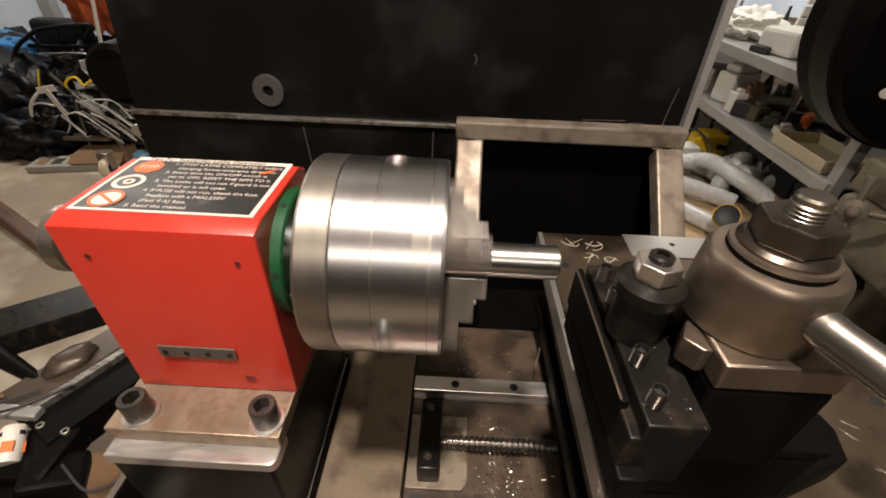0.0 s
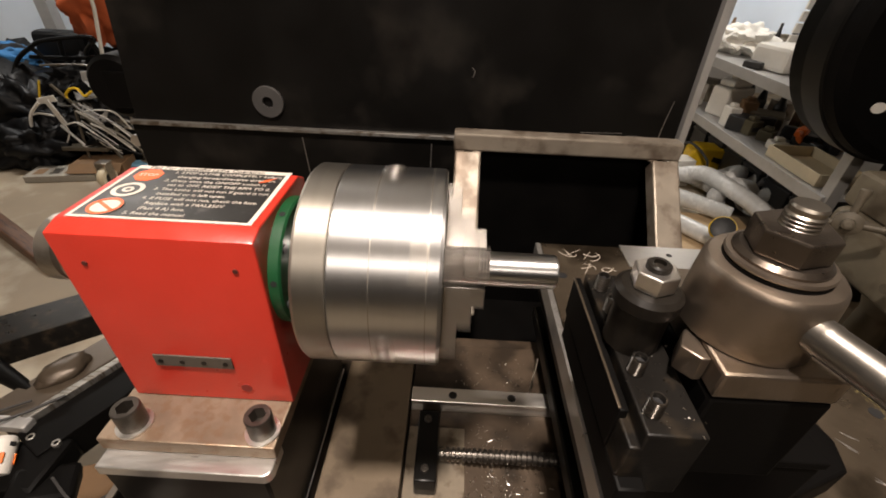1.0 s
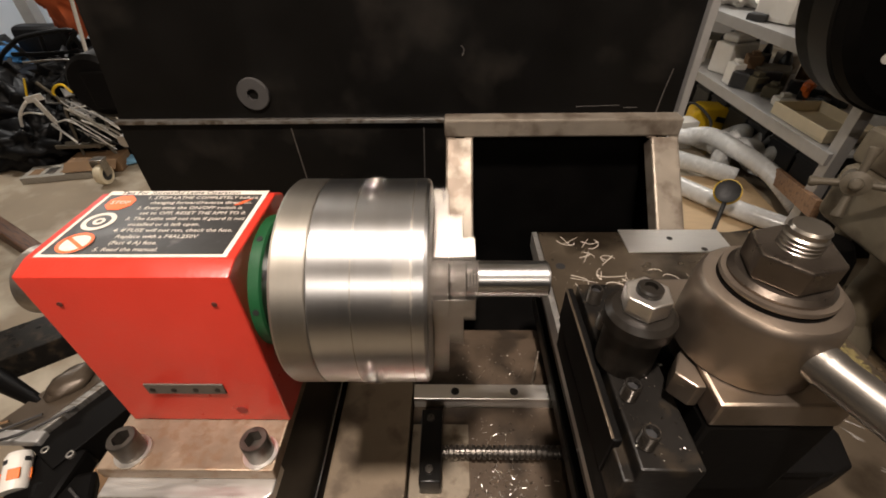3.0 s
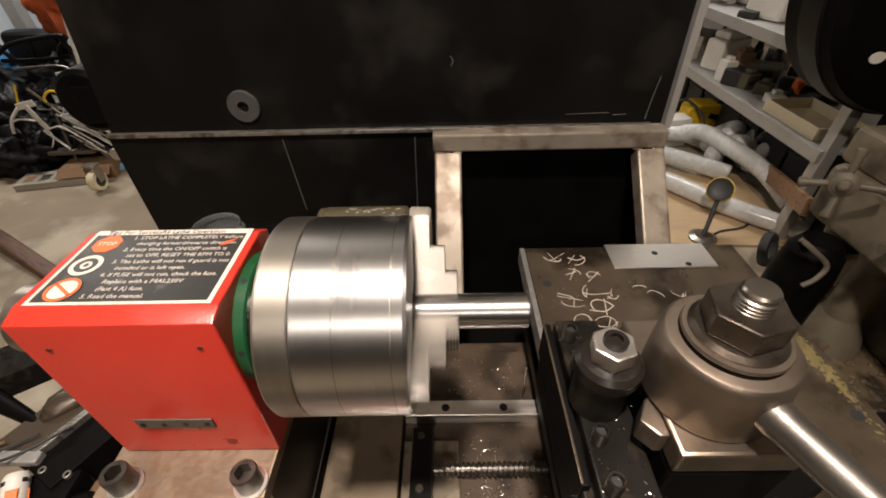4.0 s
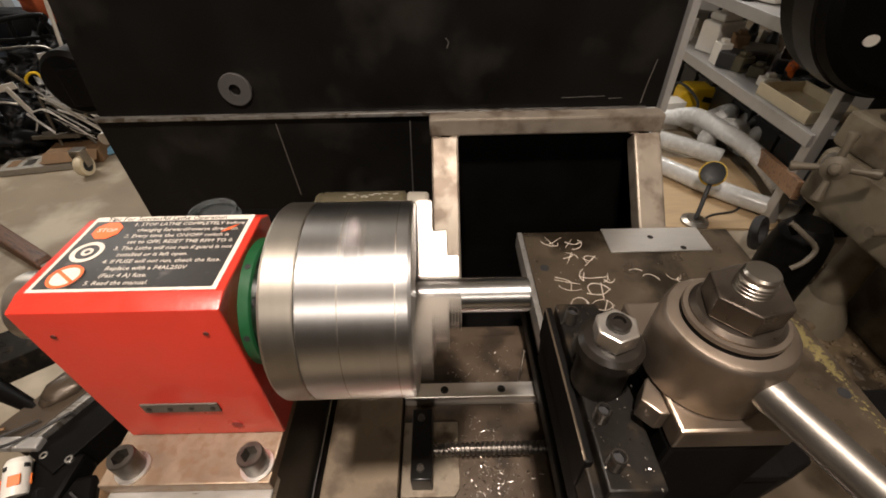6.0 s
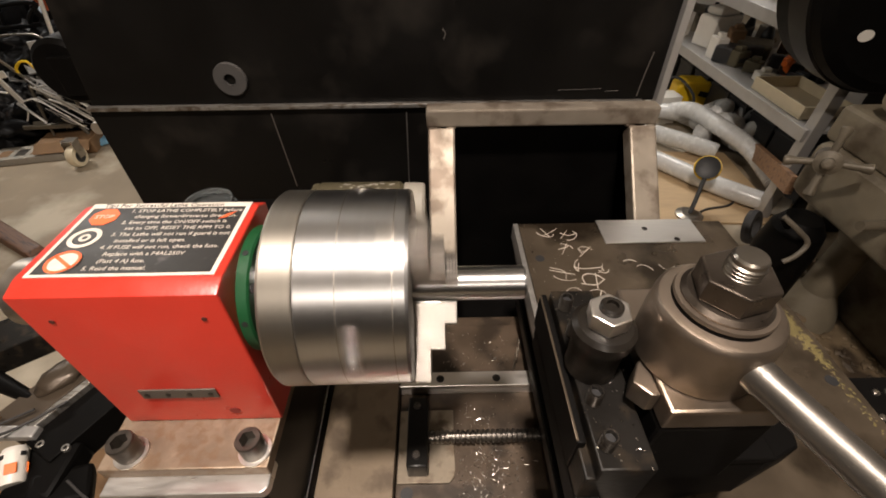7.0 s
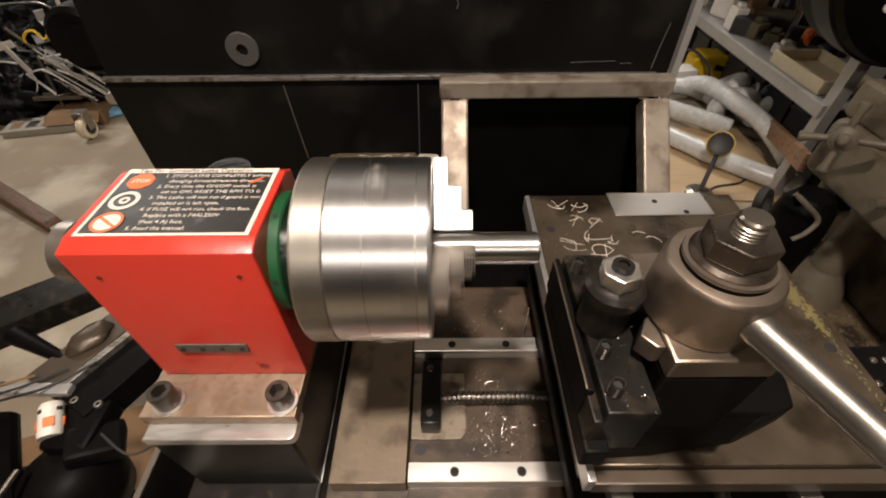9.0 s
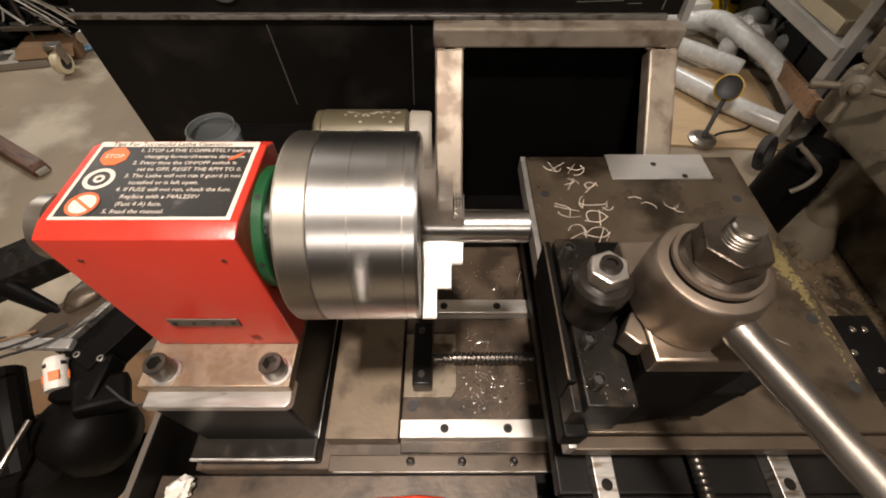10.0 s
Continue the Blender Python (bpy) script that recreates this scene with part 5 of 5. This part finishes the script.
        loose("loose_cable", sweep(run, random.choice((0.0025, 0.004, 0.006)), 6), random.choice((HOUSE_STEEL, STEEL_DULL, RACK_GREY, PLASTIC_K)), "loose cable or rod tangled over the stored chassis", "cable", pn="cable")
    for q in range(16):
        ax, az = random.uniform(-1.98, -1.80), random.uniform(0.20, 0.42)
        ln = random.uniform(0.10, 0.26)
        yy = random.uniform(1.93, 2.0)
        run = [(ax, yy, az), (ax + ln * 0.45, yy - 0.01, az - ln * random.uniform(0.1, 0.4)), (ax + ln, yy, max(0.05, az - ln * random.uniform(0.6, 0.95)))]
        loose("loose_cable", sweep(run, random.choice((0.0025, 0.0035, 0.005)), 6), random.choice((RACK_GREY, PLASTIC_W, CAP_GREY, RACK_GREY)), "pale wire or rod tangled over the stored chassis", "cable", pn="cable")
    for q, (x, y, z, rx_, ry_, rz_) in enumerate(((-2.36, 2.02, 0.10, 0.24, 0.12, 0.13), (-2.34, 2.16, 0.25, 0.20, 0.12, 0.17), (-2.16, 2.10, 0.12, 0.13, 0.09, 0.15), (-1.82, 2.16, 0.20, 0.18, 0.10, 0.17), (-2.02, 2.28, 0.42, 0.24, 0.08, 0.10))):
        o = thing("covered_engine", pose(x, y, z, 0, 0, 20 * q), "black covered engine heaped below the chassis", "engine")
        part("cover", lump(rx_, ry_, rz_, 0.55, 3.2, 2.7 * q + 1, 4), TARP, o, smooth=180)
    for q in range(5):
        loose("metal_bracket", join(box(-0.09, 0.09, -0.02, 0.02, 0, 0.006, 0.001), box(-0.09, -0.084, -0.02, 0.02, 0.006, 0.05, 0.001), box(0.02, 0.03, -0.02, 0.02, 0.006, 0.03, 0.001)), random.choice((RACK_GREY, STEEL_DULL)), "pale metal bracket heaped on the chassis", "bracket", pose(random.uniform(-2.05, -1.72), random.uniform(2.0, 2.1), 0.21 + 0.055 * q, random.uniform(-30, 30), random.uniform(-30, 30), random.uniform(-40, 40)), pn="bracket")
    o = thing("orange_jacket", pose(-2.08, 2.56, 0.80, 0, 8, 0), "crumpled rust orange work jacket hung over the chassis", "jacket")
    part("cloth", lump(0.17, 0.12, 0.24, 0.45, 2.6, 4.0), ORANGE_CLOTH, o, smooth=70)
    o = thing("blue_bag", pose(-2.70, 2.50, 0.45), "crumpled blue fabric bag on the stored chassis", "bag")
    part("cloth", lump(0.20, 0.12, 0.09, 0.35, 2.6, 9.0), BLUE_CLOTH, o, smooth=70)
    o = thing("dark_tarpaulin", pose(-2.70, 2.55, 0.20), "black tarpaulin heaped over stored parts", "tarpaulin")
    part("sheet", lump(0.42, 0.32, 0.30, 0.40, 2.2, 2.0), TARP, o, smooth=70)
    o = thing("dark_tarpaulin", pose(-1.95, 2.62, 0.25), "black tarpaulin heaped over stored parts", "tarpaulin")
    part("sheet", lump(0.34, 0.22, 0.27, 0.40, 2.4, 6.0), TARP, o, smooth=70)
    # added board: its pale colour replaces the light on the wall
    o = thing("lit_wall_board", pose(-2.95, 3.25, 0), "tall pale board added for the brightly lit wall", "board")
    part("sheet", box(-0.75, 0.75, 0, 0.02, 0.001, 1.9, 0.003), LIT_WALL, o)
    loose("white_pole", sweep([(-1.90, 2.2, 0.42), (-1.88, 2.2, 0.50), (-1.84, 2.2, 0.67), (-1.81, 2.2, 0.81), (-1.83, 2.2, 0.86), (-1.90, 2.2, 0.88)], 0.009, 10), PLASTIC_W, "thin white plastic pole leaning on the chassis", "pole", pn="rod")
    loose("grey_post", moved(box(-0.04, 0.04, -0.04, 0.04, 0, 2.44, 0.004), pose(-2.72, 2.95, 0)), RACK_GREY, "grey steel post in front of the wall", "post", pn="post")
    o = thing("blue_rag", pose(-1.80, 2.015, 0.018), "small pale blue rag on the floor", "rag")
    part("cloth", lump(0.08, 0.05, 0.022, 0.4, 2.5, 3.0, 3), mat("pale_blue_rag", (0.20, 0.42, 0.60), 0.8), o, smooth=70)
    # loose timber on the floor
    o = thing("timber_offcut", pose(-1.468, 1.062, 0.001, 0, 0, 150.5), "dark brown tapered wooden offcut lying on the floor", "timber")
    side = Matrix(((1, 0, 0, 0), (0, 0, -1, 0.030), (0, 1, 0, 0), (0, 0, 0, 1)))
    part("beam", prism([(0.010, 0.0), (0.85, 0.0), (0.85, 0.085), (0.40, 0.072), (0.030, 0.045), (0.012, 0.030)], 0.060, 0.008, side, 3), DARK_WOOD, o)
    part("end_cap", prism([(0.0, 0.006), (0.0098, 0.002), (0.0098, 0.028), (0.002, 0.022)], 0.040, 0.002, Matrix.Translation((0, -0.010, 0)) @ side), CAP_GREY, o, "pale worn end")
    # motor behind the guard's edge
    mo = thing("guard_motor", pose(0, 0, 0), "black round motor mounted behind the splash guard", "motor")
    part("housing", spin([(0, 0.66), (0.052, 0.66), (0.060, 0.668), (0.060, 0.76), (0.05, 0.77), (0, 0.77)], "y", 40, (-0.628, 0, 0.838)), BLACK_MATT, mo)
    part("bracket", box(-0.64, -0.56, 0.6485, 0.6595, 0.80, 0.87, 0.003), BLACK_MATT, mo)
    part("bright_fitting", join(spin([(0, 0), (0.012, 0), (0.012, 0.03), (0, 0.03)], "y", 20, (-0.618, 0.646, 0.735))), STEEL_BRIGHT, mo)
    # near black machine with diagonal members beside the headstock
    a = thing("motor_stand", pose(0, 0, 0), "black steel stand with a motor beside the headstock", "machine stand")
    m1 = lambda p, q, w, h: moved(box(-w, w, 0, (Vector(q) - Vector(p)).length, -h, h, 0.002), Matrix.Translation(p) @ (Vector(q) - Vector(p)).to_track_quat("Y", "Z").to_matrix().to_4x4())
    part("upper_beam", m1((-0.660, 0.190, 0.585), (-0.470, 0.330, 0.585), 0.036, 0.020), DARK_TOOL, a)
    part("strut", moved(spin([(0, 0), (0.014, 0), (0.0075, 0.10), (0, 0.10)], n=20), Matrix.Translation((-0.580, 0.180, 0.597)) @ Vector((0.095, -0.038, -0.005)).to_track_quat("Z", "Y").to_matrix().to_4x4()), BLACK_MATT, a)
    part("side_beam", m1((-0.430, 0.070, 0.575), (-0.360, 0.200, 0.575), 0.026, 0.022), BLACK_MATT, a, "black side of the slide")
    part("slide_block", m1((-0.495, 0.100, 0.5870), (-0.420, 0.240, 0.5870), 0.026, 0.012), BROWN_PLATE, a, "worn steel slide block")
    part("slide_rod", m1((-0.452, 0.098, 0.600), (-0.372, 0.240, 0.600), 0.0055, 0.006), ALU_DULL, a, "bare worn slide edge")
    part("bearing_cap", moved(lump(0.030, 0.020, 0.012, 0.25, 1.6, 2.2, 3), pose(-0.462, 0.172, 0.602, 0, 0, 62)), BROWN_PLATE, a, "rounded worn steel cap", smooth=60)
    part("cross_bar", m1((-0.540, 0.094, 0.600), (-0.440, 0.092, 0.600), 0.0075, 0.006), RACK_GREY, a, "grey cross bar")
    part("clamp_block", join(box(-0.445, -0.385, 0.020, 0.085, 0.560, 0.594, 0.006), moved(box(-0.03, 0.03, -0.022, 0.022, -0.03, 0, 0.006), pose(-0.385, 0.036, 0.588, 0, 20, 25))), BLACK_MATT, a, "black clamp block")
    part("cable_boot", spin([(0, 0.47), (0.050, 0.48), (0.056, 0.51), (0.052, 0.545), (0.038, 0.566), (0.020, 0.574), (0, 0.576)], n=36, at=(-0.428, 0.002, 0)), BLACK_MATT, a, smooth=70)
    part("motor", join(spin([(0, 0.40), (0.055, 0.40), (0.055, 0.535), (0.040, 0.552), (0, 0.556)], n=28, at=(-0.475, -0.03, 0)), sweep([(-0.475, -0.05, 0.54), (-0.50, 0.01, 0.57), (-0.53, 0.06, 0.58)], 0.022, 14)), BLACK_MATT, a)
    part("bright_tube", sweep([(-0.445, -0.090, 0.600), (-0.443, -0.045, 0.602), (-0.4425, -0.005, 0.600)], 0.0035, 10), STEEL_DULL, a, "worn bright tube")
    tilt = pose(-0.434, 0.034, 0.594) @ Vector((-0.016, 0.039, 0.012)).to_track_quat("Z", "X").to_matrix().to_4x4()
    cap = part("indicator", moved(spin([(0, 0), (0.0125, 0), (0.0130, 0.002), (0.0130, 0.037), (0.0110, 0.042), (0, 0.043)], n=32), tilt), PLASTIC_W, a, "white and orange signal cap")
    for q in range(4):
        part("orange_mark", moved(box(-0.0055, 0.0055, -0.0140, -0.0124, 0.010, 0.022, 0.0008), tilt @ pose(0, 0, 0, 0, 0, 20 + 90 * q)), ORANGE_P, cap)
        part("dark_slot", moved(box(-0.0028, 0.0028, -0.0138, -0.0124, 0.029, 0.034, 0.0005), tilt @ pose(0, 0, 0, 0, 0, 65 + 90 * q)), PLASTIC_K, cap)
    for x, y in ((-0.398, 0.075), (-0.432, 0.080)):
        socket_screw(a, "cap_screw", 0.0045, 0.004, pose(x, y, 0.594), STEEL_BRIGHT)
    part("leg", box(-0.50, -0.42, -0.03, 0.03, 0, 0.40, 0.004), BLACK_MATT, a)
    part("foot", box(-0.56, -0.38, -0.12, 0.06, 0.0, 0.02, 0.004), BLACK_MATT, a)
    loose("thin_wire", sweep([(-0.378, 0.040, 0.590), (-0.340, 0.020, 0.575), (-0.290, 0.030, 0.600), (-0.230, 0.0, 0.690), (-0.165, -0.020, 0.760)], 0.0016, 6), RUBBER, "thin black wire running to the headstock", "wire", pn="wire")
    o = thing("paper_scrap", pose(-0.2030, -0.0850, 0.6570, 0, 0, 30), "crumpled white paper scrap on the bed", "paper scrap")
    part("paper", lump(0.013, 0.009, 0.008, 0.5, 2.0, 8.0, 3), PLASTIC_W, o, smooth=40)
    o = thing("cardboard_sheet", pose(-0.72, 0.16, 0.0, 0, 0, 18), "brown cardboard box lying beside the stand", "cardboard")
    part("box", box(-0.22, 0.24, -0.16, 0.12, 0.001, 0.12, 0.004), CARD, o)
    for q in range(4):
        x = -0.62 + 0.035 * q
        loose("signal_wire", sweep([(x, 0.01 + 0.01 * q, 0.615), (x + 0.03, 0.05, 0.635 + 0.004 * q), (x + 0.05, 0.09, 0.612), (x + 0.09, 0.10 + 0.01 * q, 0.607)], 0.0018, 6), (RUBBER, CARD, RUBBER)[q % 3], "thin signal wire on the black motor stand", "wire", pn="wire")
    sm = thing("stepper_motor", pose(0, 0, 0), "black motor housing with bright screws beside the tool plate", "motor")
    part("housing", box(0.398, 0.452, -0.03, 0.040, 0.7385, 0.782, 0.003), BLACK_MATT, sm)
    for x, y in ((0.4262, 0.024), (0.4368, 0.024), (0.4146, 0.002), (0.4281, -0.0141)):
        socket_screw(sm, "cap_screw", 0.0028, 0.0022, pose(x, y, 0.782), STEEL_DULL)


build_left()

# ---- motion ----
def chuck_angle(t):
    """Degrees turned by the chuck; the jaws face up at 0 and come down towards the front."""
    knots = SPIN
    for (t0, a0), (t1, a1) in zip(knots, knots[1:]):
        if t <= t1:
            return a0 + (a1 - a0) * (t - t0) / (t1 - t0)
    return knots[-1][1]


# time, jaw angle of that moment (a third of a turn looks the same)
PHASE = [(0.0, 42), (0.5, 26), (1.0, 48), (1.5, 14), (1.7, 34), (2.0, 4), (3.5, 70), (3.7, 14), (4.0, 88), (4.5, 23), (5.0, 22), (5.5, 38), (7.0, 21), (7.5, 92), (8.0, 34), (8.5, 25), (9.0, 66), (9.2, 62), (9.5, 98), (9.8, 12), (10.0, 8)]
SPIN = [(PHASE[0][0], PHASE[0][1])]
for t, want in PHASE[1:]:
    t0, a0 = SPIN[-1]
    guess = a0 + 1720 * (t - t0)
    SPIN.append((t, want + 120 * round((guess - want) / 120)))


def motions():
    rows = []
    for k in range(301):
        t = k / 30
        rows.append((t, pose(0, CY, CZ, chuck_angle(t) % 360, 0, 0)))
    walk(CHUCK, rows)


motions()
